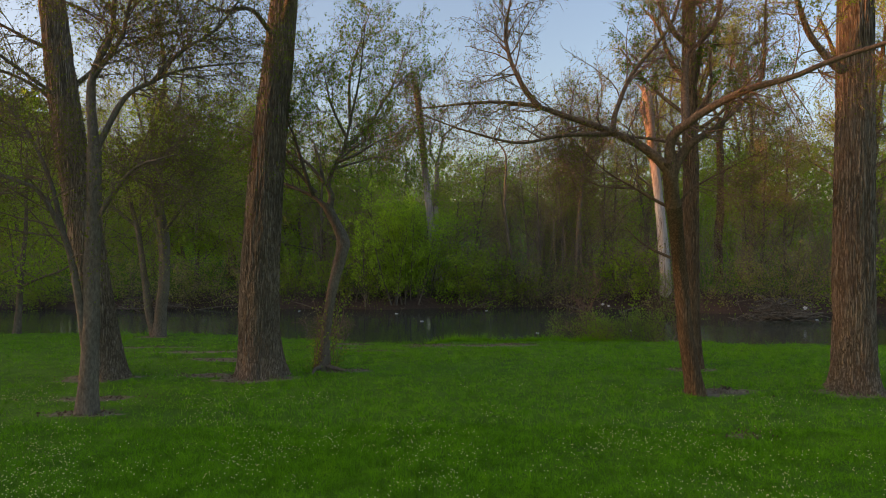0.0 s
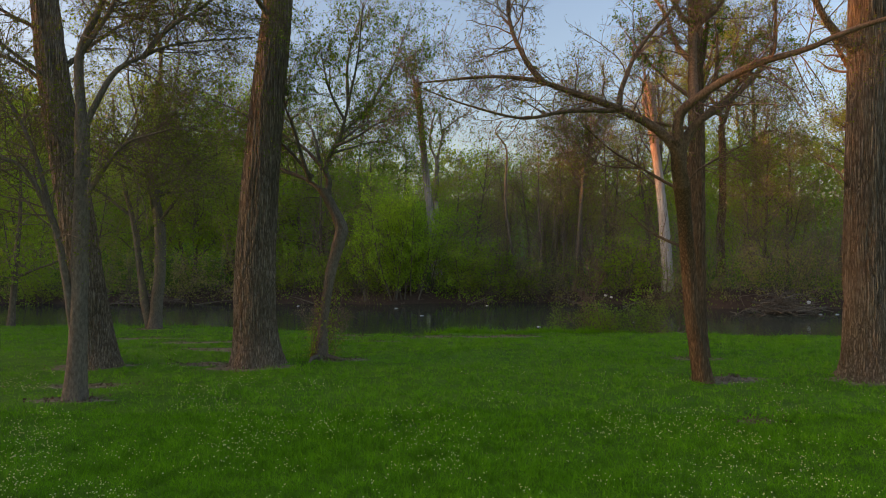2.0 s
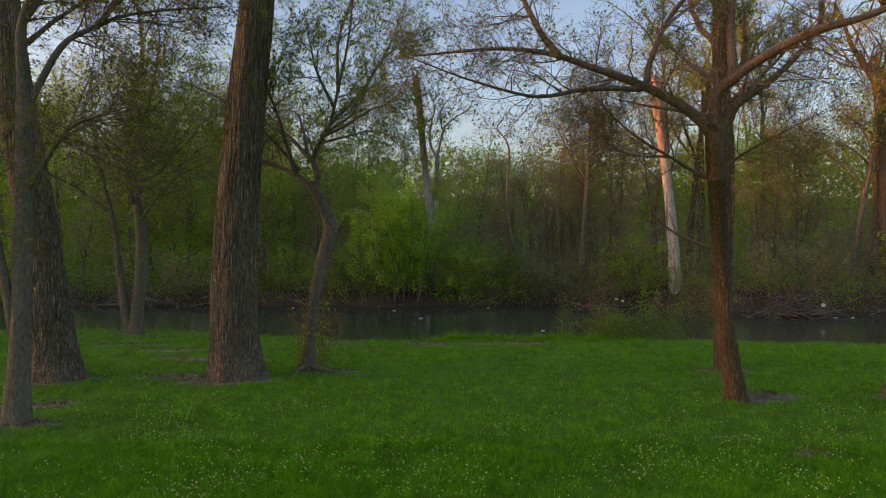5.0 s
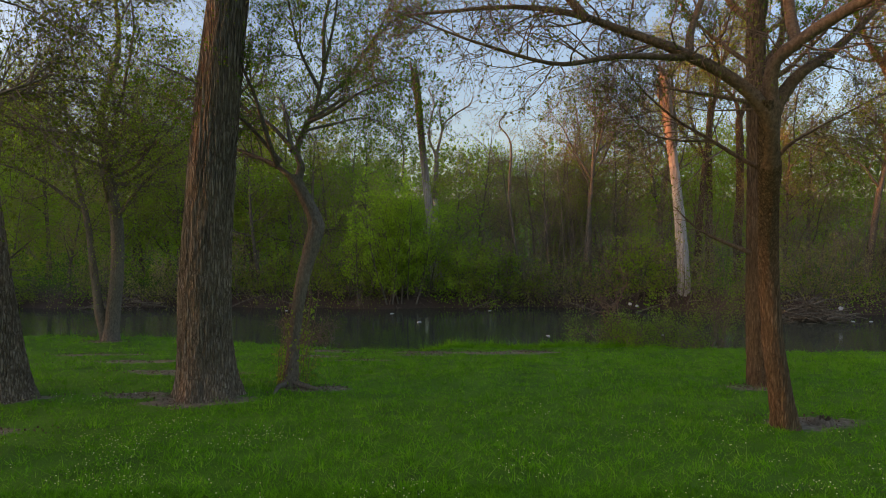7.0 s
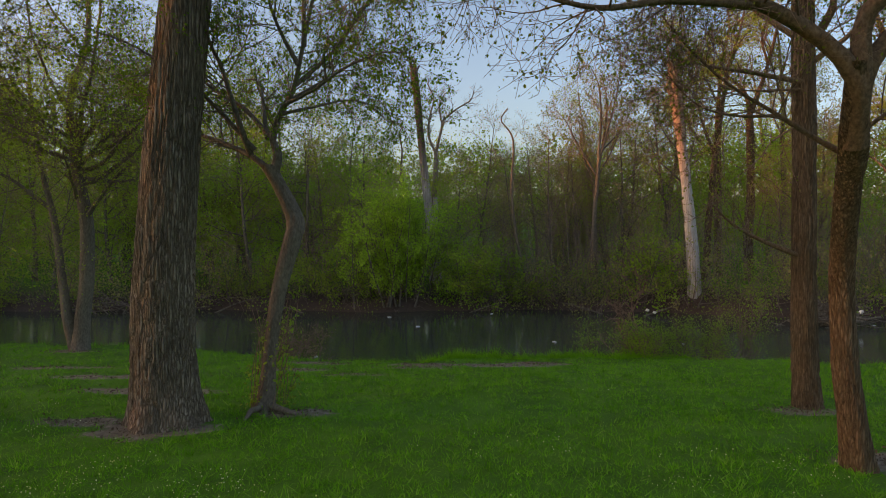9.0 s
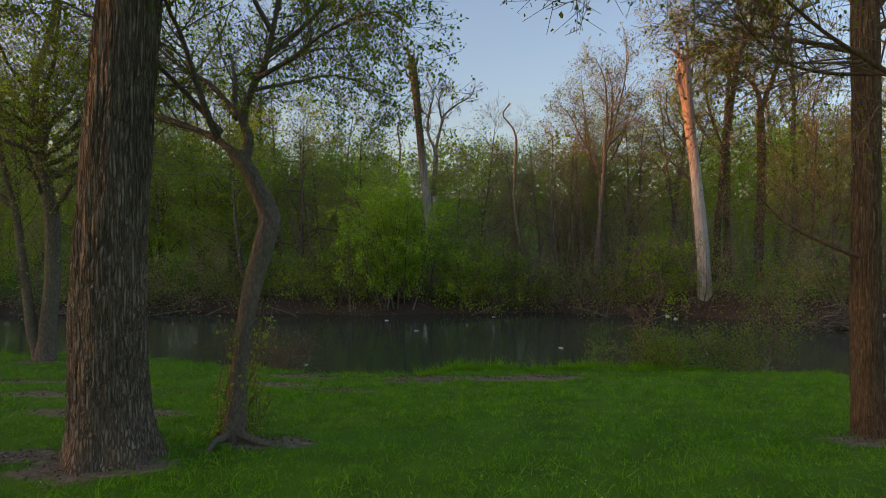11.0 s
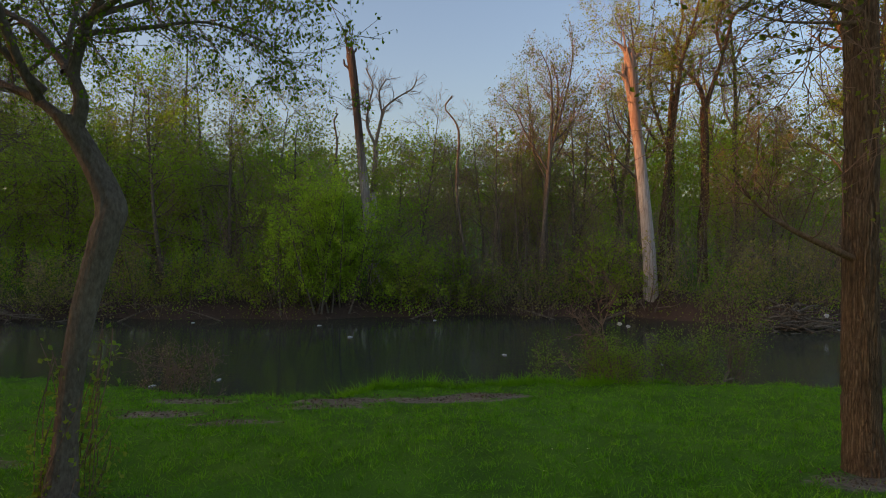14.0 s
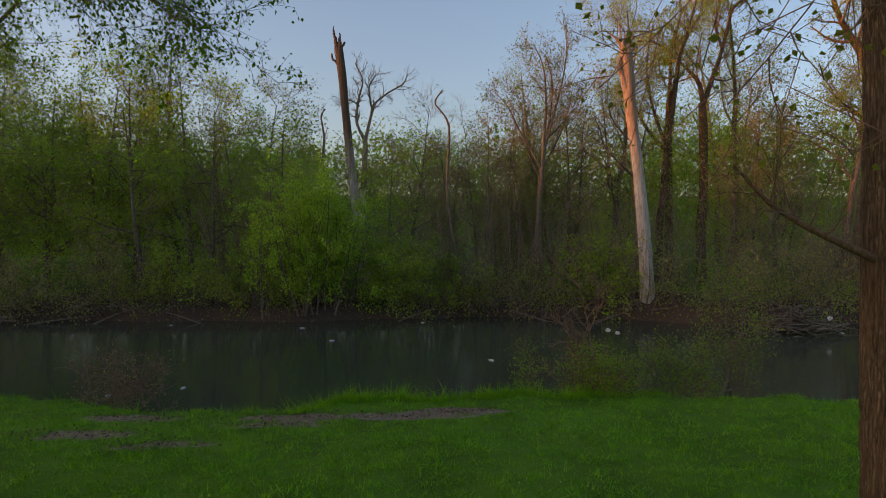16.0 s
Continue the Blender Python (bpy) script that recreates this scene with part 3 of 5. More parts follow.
# leaning forked tree by the open lawn
park_tree("forked_tree", "leaning brown tree forking low into wide spreading limbs",
          ([(5.0, 12.25, -0.12), (4.83, 12.12, 0.6), (4.69, 12.05, 1.3), (4.55, 11.9, 2.25), (4.28, 11.4, 3.13), (4.05, 10.95, 3.65), (3.77, 10.5, 4.3)], [0.19, 0.15, 0.138, 0.128, 0.122, 0.132, 0.075]),
          [([(4.06, 10.95, 3.62), (3.84, 10.6, 4.15), (3.4, 10.5, 4.57), (2.77, 10.4, 4.83), (2.01, 10.3, 5.06), (1.45, 10.2, 5.21), (0.68, 10.1, 5.25), (-0.39, 10.0, 5.14)], 0.115, 0.012),
           ([(1.6, 10.2, 5.15), (1.27, 10.2, 5.58), (1.09, 10.4, 6.09), (1.09, 10.6, 6.67), (1.2, 10.7, 7.4)], 0.055, 0.015),
           ([(2.77, 10.4, 4.78), (1.93, 10.1, 4.7), (1.18, 9.8, 4.53), (0.39, 9.6, 4.68), (-0.54, 9.5, 4.99)], 0.042, 0.008),
           ([(2.83, 10.4, 4.83), (2.96, 10.6, 5.27), (3.29, 10.8, 5.91), (4.0, 11.0, 6.78), (4.3, 11.2, 7.6)], 0.055, 0.02),
           ([(4.05, 10.92, 3.66), (3.86, 10.6, 4.2), (3.82, 10.5, 4.72), (4.03, 10.3, 4.94), (4.5, 10.0, 5.22), (4.85, 9.8, 5.37), (5.35, 9.6, 5.51), (5.96, 9.5, 5.76), (7.2, 9.3, 6.1)], 0.11, 0.03),
           ([(4.04, 10.9, 3.7), (3.95, 10.62, 4.2), (4.13, 10.6, 4.53), (4.27, 10.5, 4.69), (4.71, 10.8, 4.96), (5.23, 11.0, 5.38), (5.71, 11.2, 5.94), (5.82, 11.3, 6.52), (5.9, 11.4, 7.5)], 0.1, 0.02),
           ([(4.03, 10.35, 4.9), (4.15, 10.7, 5.4), (4.24, 10.9, 6.04), (4.36, 11.0, 6.34), (4.83, 11.1, 6.82), (5.1, 11.2, 7.8)], 0.075, 0.03),
           ([(4.16, 11.25, 3.58), (3.84, 11.2, 3.72), (3.42, 11.15, 3.95), (2.97, 11.1, 4.2), (2.52, 11.1, 4.57), (2.21, 11.1, 4.95)], 0.036, 0.006),
           ([(3.42, 11.15, 3.95), (3.0, 11.2, 3.96), (2.59, 11.2, 4.09), (2.25, 11.2, 4.44)], 0.02, 0.005),
           ([(4.2, 11.3, 3.45), (4.4, 11.25, 3.85), (4.72, 11.2, 4.08), (5.2, 11.2, 4.33), (5.7, 11.2, 4.6)], 0.03, 0.006)],
          BARK_WARM, (22, 1.2, 10, 0.5, 0.0), (2, 0.03, 0.4), dict(flare=0.3, depth=0.018, cell=0.05, around=88, step=0.05), TWIG_RED, LEAF_BUD, 3, limb_bark=BARK_LIMB)

# slender grey tree
park_tree("slender_tree", "slender grey tree with thin spreading budding branches",
          ([(-5.97, 10.4, -0.05), (-5.89, 10.4, 1.45), (-5.87, 10.4, 2.56), (-5.83, 10.4, 3.38), (-5.82, 10.4, 4.6)], [0.15, 0.128, 0.122, 0.118, 0.11]),
          [([(-5.82, 10.4, 4.45), (-5.4, 10.5, 5.34), (-4.91, 10.6, 5.72), (-4.38, 10.9, 6.02), (-3.26, 11.2, 6.22)], 0.06, 0.01),
           ([(-4.95, 10.6, 5.68), (-4.46, 10.6, 6.21), (-3.83, 10.6, 6.63), (-3.3, 10.6, 7.3)], 0.045, 0.012),
           ([(-5.82, 10.4, 4.5), (-5.87, 10.4, 5.41), (-5.81, 10.4, 5.82), (-5.55, 10.4, 6.41), (-5.46, 10.4, 6.96), (-5.3, 10.4, 8.2)], 0.09, 0.025),
           ([(-5.85, 10.4, 5.7), (-5.37, 10.4, 6.37), (-5.27, 10.4, 6.69), (-5.0, 10.3, 7.6)], 0.05, 0.015),
           ([(-5.83, 10.4, 3.3), (-5.18, 10.1, 3.99), (-4.76, 9.9, 4.22), (-4.1, 9.7, 4.35)], 0.045, 0.01),
           ([(-5.97, 10.4, 1.2), (-6.05, 10.3, 2.19), (-6.23, 10.2, 3.14), (-6.5, 10.0, 3.8), (-7.05, 9.8, 4.08), (-8.2, 9.5, 4.9)], 0.075, 0.02),
           ([(-6.2, 10.2, 3.0), (-6.5, 10.3, 4.0), (-7.0, 10.4, 4.9), (-7.6, 10.5, 5.6)], 0.05, 0.012)],
          BARK_GREY, (28, 1.6, 11, 0.62, -0.03), (3, 0.036, 0.1), dict(flare=0.6, depth=0.008, cell=0.05, around=64, step=0.06), TWIG, LEAF_BUD, 5)

# three old furrowed giants and one straight one
park_tree("old_poplar", "old tree with deeply furrowed dark bark leaning slightly",
          ([(-4.14, 14.25, -0.2), (-4.2, 14.25, 0.8), (-4.21, 14.25, 1.6), (-4.18, 14.25, 2.5), (-4.08, 14.25, 4.0), (-3.92, 14.25, 5.7), (-3.68, 14.25, 8.0), (-3.4, 14.2, 11), (-3.2, 14, 15)], [0.47, 0.455, 0.445, 0.425, 0.395, 0.365, 0.31, 0.22, 0.08]),
          [([(-3.75, 14.2, 7.5), (-4.1, 13.4, 7.95), (-4.7, 13.2, 7.9), (-5.3, 13.0, 8.2)], 0.07, 0.015),
           ([(-3.7, 14.2, 7.8), (-3.2, 13.5, 8.6), (-2.7, 13.3, 9.3), (-2.2, 13.2, 9.8)], 0.1, 0.02)],
          BARK_BIG, (7, 1.6, 7, 0.6, -0.06), (3, 0.042, 0.5), dict(flare=0.6, depth=0.05, cell=0.066, around=140, step=0.065, lobes=6), TWIG, LEAF_MAPLE, 11, (9, 4.0, 8.6))
park_tree("old_poplar", "old furrowed tree leaning away beside a slender grey tree",
          ([(-7.5, 13.9, -0.2), (-7.64, 13.9, 0.75), (-7.81, 13.9, 1.9), (-7.97, 13.9, 3.1), (-8.36, 13.9, 5.5), (-8.63, 13.9, 7.7), (-9.0, 14, 11), (-9.1, 14, 15)], [0.44, 0.39, 0.36, 0.345, 0.315, 0.28, 0.2, 0.08]),
          [([(-8.15, 13.9, 5.6), (-8.9, 13.7, 6.35), (-9.6, 13.5, 6.7), (-10.6, 13.3, 6.9)], 0.07, 0.015),
           ([(-8.4, 13.9, 7.0), (-9.2, 13.7, 7.5), (-10.2, 13.4, 8.0)], 0.07, 0.015),
           ([(-8.2, 13.9, 5.9), (-8.9, 13.2, 6.6), (-9.7, 12.5, 7.3), (-10.4, 12.0, 7.7)], 0.06, 0.012),
           ([(-8.3, 13.9, 6.4), (-7.7, 14.2, 7.1), (-7.0, 14.5, 7.7), (-6.0, 14.8, 8.0)], 0.06, 0.012),
           ([(-8.1, 13.9, 5.0), (-8.8, 14.3, 5.4), (-9.8, 14.8, 5.6), (-11.0, 15.2, 5.5)], 0.05, 0.01)],
          BARK_BIG, (12, 1.7, 8, 0.6, -0.04), (3, 0.042, 0.4), dict(flare=0.65, depth=0.052, cell=0.074, around=120, step=0.055), TWIG, LEAF_BUD, 12, (8, 4.0, 8.6))
park_tree("old_poplar", "massive straight furrowed tree with a wide root flare",
          ([(8.38, 12.65, -0.2), (8.37, 12.65, 0.6), (8.35, 12.65, 2.0), (8.36, 12.65, 5.6), (8.36, 12.65, 7.9), (8.4, 12.7, 11), (8.3, 12.7, 15)], [0.47, 0.4, 0.37, 0.335, 0.31, 0.24, 0.08]),
          [([(8.1, 12.6, 6.4), (7.4, 12.3, 6.8), (6.9, 12.1, 7.6), (6.6, 12.0, 8.6)], 0.09, 0.03)],
          BARK_BIG, (12, 1.6, 7, 0.6, -0.02), (6, 0.045, 0.4), dict(flare=0.75, depth=0.05, cell=0.07, around=140, step=0.055), TWIG, LEAF_YELLOW, 13, (8, 4.0, 8.6))
park_tree("straight_poplar", "tall straight tree with warm brown ridged bark",
          ([(6.22, 15.35, -0.4), (6.16, 15.35, 0.5), (6.12, 15.35, 2.0), (6.12, 15.35, 3.9), (6.08, 15.35, 5.9), (6.0, 15.3, 10), (5.9, 15.3, 14)], [0.25, 0.21, 0.19, 0.182, 0.178, 0.13, 0.05]),
          [([(6.1, 15.3, 5.6), (6.9, 15.0, 6.3), (7.6, 14.8, 7.2)], 0.06, 0.015),
           ([(6.1, 15.3, 6.0), (5.3, 15.8, 6.9), (4.6, 16.2, 8.0)], 0.06, 0.015)],
          BARK_WARM, (9, 0.9, 8, 0.45, 0.14), (8, 0.042, 0.2), dict(flare=0.4, depth=0.026, cell=0.058, around=120, step=0.045), TWIG_RED, LEAF_MAPLE, 14, (15, 3.2, 5.9), limb_bark=BARK_LIMB,
          sparse=[([(6.15, 15.3, 2.38), (5.24, 15.2, 2.74), (4.82, 15.2, 3.0), (4.45, 15.2, 3.35)], 0.05, 0.01),
                  ([(6.1, 15.25, 5.33), (5.12, 15.2, 5.5), (4.33, 15.2, 5.62), (3.6, 15.1, 5.75)], 0.055, 0.01),
                  ([(6.05, 15.25, 5.24), (5.55, 15.2, 5.19), (4.97, 15.2, 5.21), (4.3, 15.1, 5.35)], 0.03, 0.006)])

# crooked maple with drooping young leaves
park_tree("crooked_maple", "crooked grey maple with drooping young green leaves",
          ([(-2.93, 15.1, -0.35), (-2.88, 15.1, 0.3), (-2.83, 15.1, 0.85), (-2.7, 15.1, 1.78), (-2.48, 15.12, 2.66), (-2.43, 15.18, 3.03), (-2.66, 15.2, 3.54), (-2.88, 15.15, 3.94)], [0.19, 0.135, 0.112, 0.122, 0.148, 0.15, 0.125, 0.13]),
          [([(-2.78, 15.15, 3.8), (-2.69, 15.15, 4.1), (-2.79, 15.15, 4.4), (-2.58, 15.0, 4.87), (-2.39, 14.9, 5.18), (-2.13, 14.7, 6.1), (-1.95, 14.6, 6.9), (-1.8, 14.4, 8.0)], 0.088, 0.012),
           ([(-2.78, 15.15, 3.8), (-3.22, 15.3, 4.13), (-4.01, 15.6, 4.46), (-4.69, 16.0, 4.71), (-5.6, 16.4, 5.3)], 0.065, 0.015),
           ([(-3.2, 15.3, 4.1), (-3.28, 15.0, 4.54), (-3.52, 14.8, 5.43), (-3.69, 14.7, 5.93), (-4.0, 14.5, 7.0)], 0.06, 0.012),
           ([(-2.57, 15.0, 4.9), (-2.01, 14.6, 5.05), (-1.48, 14.3, 5.3), (-0.9, 14.0, 5.45), (-0.45, 13.9, 5.4)], 0.04, 0.006),
           ([(-2.39, 14.9, 5.18), (-1.78, 15.2, 5.87), (-1.37, 15.5, 6.65), (-0.81, 15.8, 7.28)], 0.045, 0.01),
           ([(-2.61, 15.0, 4.75), (-2.09, 15.4, 4.97), (-1.51, 15.7, 5.13), (-0.7, 16.0, 4.9)], 0.035, 0.006),
           ([(-2.8, 15.2, 4.35), (-3.43, 15.6, 4.99), (-4.12, 15.9, 5.42), (-5.0, 16.2, 6.2)], 0.055, 0.012),
           ([(-2.3, 14.8, 5.5), (-2.6, 14.4, 6.2), (-2.7, 14.0, 7.0)], 0.04, 0.01),
           ([(-3.1, 15.2, 4.2), (-3.8, 14.8, 5.0), (-4.6, 14.4, 5.6), (-5.4, 14.2, 5.9)], 0.045, 0.008),
           ([(-2.9, 15.2, 4.4), (-3.2, 16.0, 5.2), (-3.6, 17.0, 5.8), (-4.2, 18.0, 6.1)], 0.045, 0.008),
           ([(-2.6, 15.0, 4.9), (-2.0, 16.0, 5.6), (-1.6, 17.2, 6.0)], 0.04, 0.008),
           ([(-2.2, 14.8, 5.8), (-2.3, 15.4, 7.0), (-2.1, 16.0, 8.2), (-1.9, 16.6, 9.2)], 0.045, 0.01),
           ([(-1.7, 15.3, 6.0), (-1.2, 16.0, 7.2), (-0.9, 16.6, 8.4)], 0.04, 0.01)],
          BARK_GREY, (19, 1.35, 9, 0.5, 0.02), (4, 0.041, 0.7), dict(flare=0.35, depth=0.014, cell=0.05, around=80, step=0.04), TWIG, LEAF_MAPLE, 21)

# twin trees on the lip of the bank
park_tree("twin_tree", "pair of grey stems from one root on the bank",
          ([(-10.3, 22.5, -0.6), (-10.2, 22.5, 0.6), (-10.09, 22.5, 1.64), (-10.09, 22.5, 3.25), (-10.38, 22.5, 4.87), (-10.53, 22.5, 6.7), (-10.1, 22.7, 9.0), (-10.5, 22.4, 12.5)], [0.24, 0.2, 0.19, 0.18, 0.14, 0.1, 0.07, 0.02]),
          [([(-10.45, 22.5, -0.4), (-10.6, 22.5, 0.6), (-10.75, 22.5, 1.6), (-11.0, 22.5, 3.25), (-11.29, 22.5, 4.67), (-11.7, 22.6, 6.5), (-11.8, 22.6, 8)], 0.17, 0.03),
           ([(-10.2, 22.5, 3.2), (-9.4, 22.2, 4.1), (-8.6, 22.0, 4.8), (-7.4, 21.8, 5.3)], 0.08, 0.015),
           ([(-10.4, 22.5, 4.7), (-9.7, 22.8, 5.7), (-9.0, 23, 6.9), (-8.5, 23, 8)], 0.08, 0.015),
           ([(-11.1, 22.5, 3.6), (-12, 22.2, 4.4), (-13, 22, 4.9), (-14.4, 21.8, 5.2)], 0.07, 0.015),
           ([(-10.3, 22.4, 3.9), (-10.0, 21.5, 4.6), (-9.6, 20.6, 5.0)], 0.06, 0.012),
           ([(-11.4, 22.5, 5.0), (-12.2, 22.4, 6.4), (-12.7, 22.4, 7.8)], 0.06, 0.012)],
          BARK_GREY, (15, 2.5, 8, 0.9, -0.03), (4, 0.05, 0.3), dict(flare=0.4, depth=0.012, cell=0.06, around=56, step=0.08), TWIG, LEAF_GREEN, 23, (20, 5.0, 4.8), (66, 0.05), 0.2)


# ---------- the wood across the river ----------
def wild_tree(name, label, height, r, n_limb, limb_len, twigs, leaf_n, leaf_size, leaf, bark=BARK_WOODS, twig_mat=TWIG, bend=0.05, tmin=0.3, up=0.12, stems=1, category="tree", at=(0, 0, 0), splay=0.35, foot=0.25, angle=55):
    """A tree, or with several stems a shrub: stems, limbs and two orders of twigs, leaves on the last."""
    ob = thing(name, label, category, at)
    tw, lv = Geo(), Geo()
    n = 9
    P = np.zeros((stems, n, 3))
    D = unit(np.concatenate([rng.normal(size=(stems, 2)) * (0.05 if stems == 1 else splay), np.ones((stems, 1))], 1))
    P[:, 0, :2] = rng.normal(size=(stems, 2)) * (0 if stems == 1 else foot)
    P[:, 0, 2] = -0.4
    H = height * (0.65 + 0.35 * rng.random(stems)) if stems > 1 else np.array([height])
    for s in range(1, n):
        D = unit(D + rng.normal(size=D.shape) * bend + np.array([0, 0, 0.05]))
        P[:, s] = P[:, s - 1] + D * (H / (n - 1))[:, None]
    R = r * (1 - 0.85 * np.linspace(0, 1, n))[None] * np.ones((stems, 1))
    R[:, 0] *= 1.4
    for a, b in zip(P, R):
        g = Geo()
        tubes(g, a[None], b[None], 8 if stems == 1 else 5)
        part("trunk" if stems == 1 else "stem", g, bark, ob)
    P1, R1 = branches(P, R, n_limb, limb_len, angle, up, 0.16, 7, tmin, 1.0, 0.55, 0.02 if stems == 1 else 0.01, 0.25)
    if stems == 1:
        for a, b in zip(P1, R1):
            g = Geo()
            tubes(g, a[None], b[None], 5)
            part("limb", g, bark, ob)
    else:
        tubes(tw, P1, R1, 4)
    P2, R2 = branches(P1, R1, twigs[0], limb_len * 0.5, 50, up * 0.6, 0.2, 4, 0.2, 1.0, 0.55, 0.011 if stems == 1 else 0.007, 0.35)
    tubes(tw, P2, R2, 3)
    P3, R3 = branches(P2, R2, twigs[1], limb_len * 0.3, 48, up * 0.4, 0.2, 2, 0.2, 1.0, 0.6, 0.008 if stems == 1 else 0.005, 0.5)
    tubes(tw, P3, R3, 3)
    tagged(part("twigwork", tw, twig_mat, ob), kind="stuff")
    if leaf_n:
        leaves(lv, P3, leaf_n, leaf_size, 0.3, 0.22 if stems == 1 else 0.12, 0.1)
        tagged(part("crown", lv, leaf, ob, smooth=False), kind="stuff")
    return ob


KINDS = {
    "green": [wild_tree("woodland_tree", "leafy green woodland tree across the river", 10.5, 0.16, 13, 3.3, (6, 4), 15, 0.12, LEAF_GREEN, tmin=0.14, up=0.05, angle=65, twig_mat=TWIG_BRUSH) for _ in range(3)],
    "budding": [wild_tree("budding_tree", "budding tree with a haze of brown twigs", 9.5, 0.13, 15, 2.8, (6, 5), 7, 0.11, LEAF_OLIVE, twig_mat=TWIG_BRUSH, tmin=0.12, up=0.06, angle=60) for _ in range(2)],
    "bare": [wild_tree("bare_tree", "nearly leafless grey woodland tree", 12.0, 0.14, 13, 3.2, (6, 6), 2, 0.1, LEAF_BUD, twig_mat=TWIG_BRUSH, tmin=0.25) for _ in range(2)],
    "tall": [wild_tree("tall_poplar", "tall poplar with sparse yellow-green spring leaves", 20.0, 0.3, 12, 5.0, (6, 6), 15, 0.11, LEAF_YELLOW, tmin=0.38, up=0.2, bend=0.07, twig_mat=TWIG_RED) for _ in range(2)],
    "shrub": [wild_tree("green_shrub", "green riverside shrub with arching stems", 3.6, 0.035, 4, 1.5, (4, 3), 10, 0.11, LEAF_GREEN, stems=6, tmin=0.1, up=0.02, category="shrub", splay=0.55) for _ in range(2)],
    "brown": [wild_tree("brown_shrub", "tangled brown shrub with few leaves", 3.4, 0.03, 4, 1.3, (3, 3), 4, 0.1, LEAF_OLIVE, stems=7, tmin=0.05, up=-0.03, twig_mat=TWIG_BRUSH, category="shrub", splay=0.6) for _ in range(2)],
}
first = {id(o): True for v in KINDS.values() for o in v}


def plant(kind, x, y, scale=1.0):
    """Stand a tree of that kind at a place, but not before the tall dead trunk; the first call for each uses the built one itself."""
    if y < 50.5 and -4.6 < x < 1.6 and kind not in ("shrub", "brown"):
        return
    ob = KINDS[kind][int(rng.integers(len(KINDS[kind])))]
    m = pose(x, y, z_at(x, y) - 0.05, rng.normal() * 2, rng.normal() * 2, rng.random() * 360)
    if first.pop(id(ob), None):
        ob.matrix_basis = m @ Matrix.Scale(scale, 4)
    else:
        copy_thing(ob, m).scale = (scale, scale, scale)


def mixed(*kinds):
    return kinds[int(rng.integers(len(kinds)))]


# leafy trees along the near bank upstream
for x, y, s in ((-16.5, 24.6, 0.85), (-22, 25.2, 0.95), (-19, 21.5, 0.6)):
    plant("green", x, y - 0.6, s)
# airy crowns standing above the rest
for kind, x, y, s in (("green", -11.4, 50.5, 1.3), ("green", -14.2, 49.5, 1.22), ("budding", -8.4, 51, 1.25), ("green", -6.2, 51.5, 1.12), ("green", -17.0, 51, 1.15), ("bare", -9.8, 52, 1.0), ("green", -19.5, 49, 1.2), ("budding", -12.8, 53, 1.3), ("bare", -16, 53, 1.05), ("green", -23, 51, 1.25), ("bare", 7.4, 47, 0.86), ("bare", 12.4, 48, 1.02), ("budding", 8.8, 50, 1.15), ("budding", 13.6, 50, 1.3), ("bare", 16.2, 49, 1.1), ("budding", 24.5, 48, 1.2), ("budding", 27.5, 50, 1.35)):
    plant(kind, x, y, s)
# back rows, lower towards the middle of the wood
for x in np.arange(-46, 14, 4.8):
    plant(mixed("green", "green", "budding", "bare"), x + rng.normal(), 51 + rng.random() * 8, (1.4 if x < -7 else 0.85) + 0.1 * rng.normal())
for x in np.arange(-40, 14, 4.4):
    plant(mixed("green", "green", "budding"), x + rng.normal() * 0.8, 45.5 + rng.random() * 3, (0.9 if x < -8 else 0.62) + 0.1 * rng.normal())
for x in (1.5, 3.2, 5.0, 6.6, 8.0, 9.4, 11.0, 12.6):
    plant(mixed("bare", "budding", "budding"), x + rng.normal() * 0.5, 46 + rng.random() * 8, 0.85 + 0.12 * rng.normal())
# taller poplars further along
for x, y, s in ((16.5, 47, 0.85), (18, 56, 0.95), (26, 53, 1.05), (29, 46, 0.9), (33, 50, 1.05), (38, 56, 1.1), (45, 52, 1.0), (12.5, 58, 0.8), (31, 64, 1.05), (52, 60, 1.1)):
    plant("tall", x, y, s)
for x in np.arange(8, 52, 4.6):
    plant(mixed("green", "budding", "bare"), x + rng.normal(), 45 + rng.random() * 6, 0.68 + 0.12 * rng.normal())
# edge of the wood
for x in np.arange(-38, 46, 2.8):
    if not -4.6 < x < -2.0:
        plant("shrub" if -8 < x < 1 else mixed("brown", "shrub", "brown"), x + rng.normal() * 0.6, float(far_edge(np.array(x))) + 0.55 + rng.random() * 1.2, 0.85 + 0.5 * rng.random())


def leafiness(x, y):
    """How far spring has come in each part of the wood: high is leafy, low is bare and brown."""
    return vnoise(x * 0.16, y * 0.12, 97) - 0.25 * np.exp(-((x - 5.5) / 6) ** 2) - 0.15 * np.exp(-((x - 21) / 6) ** 2) + 0.1 * (x < -6)


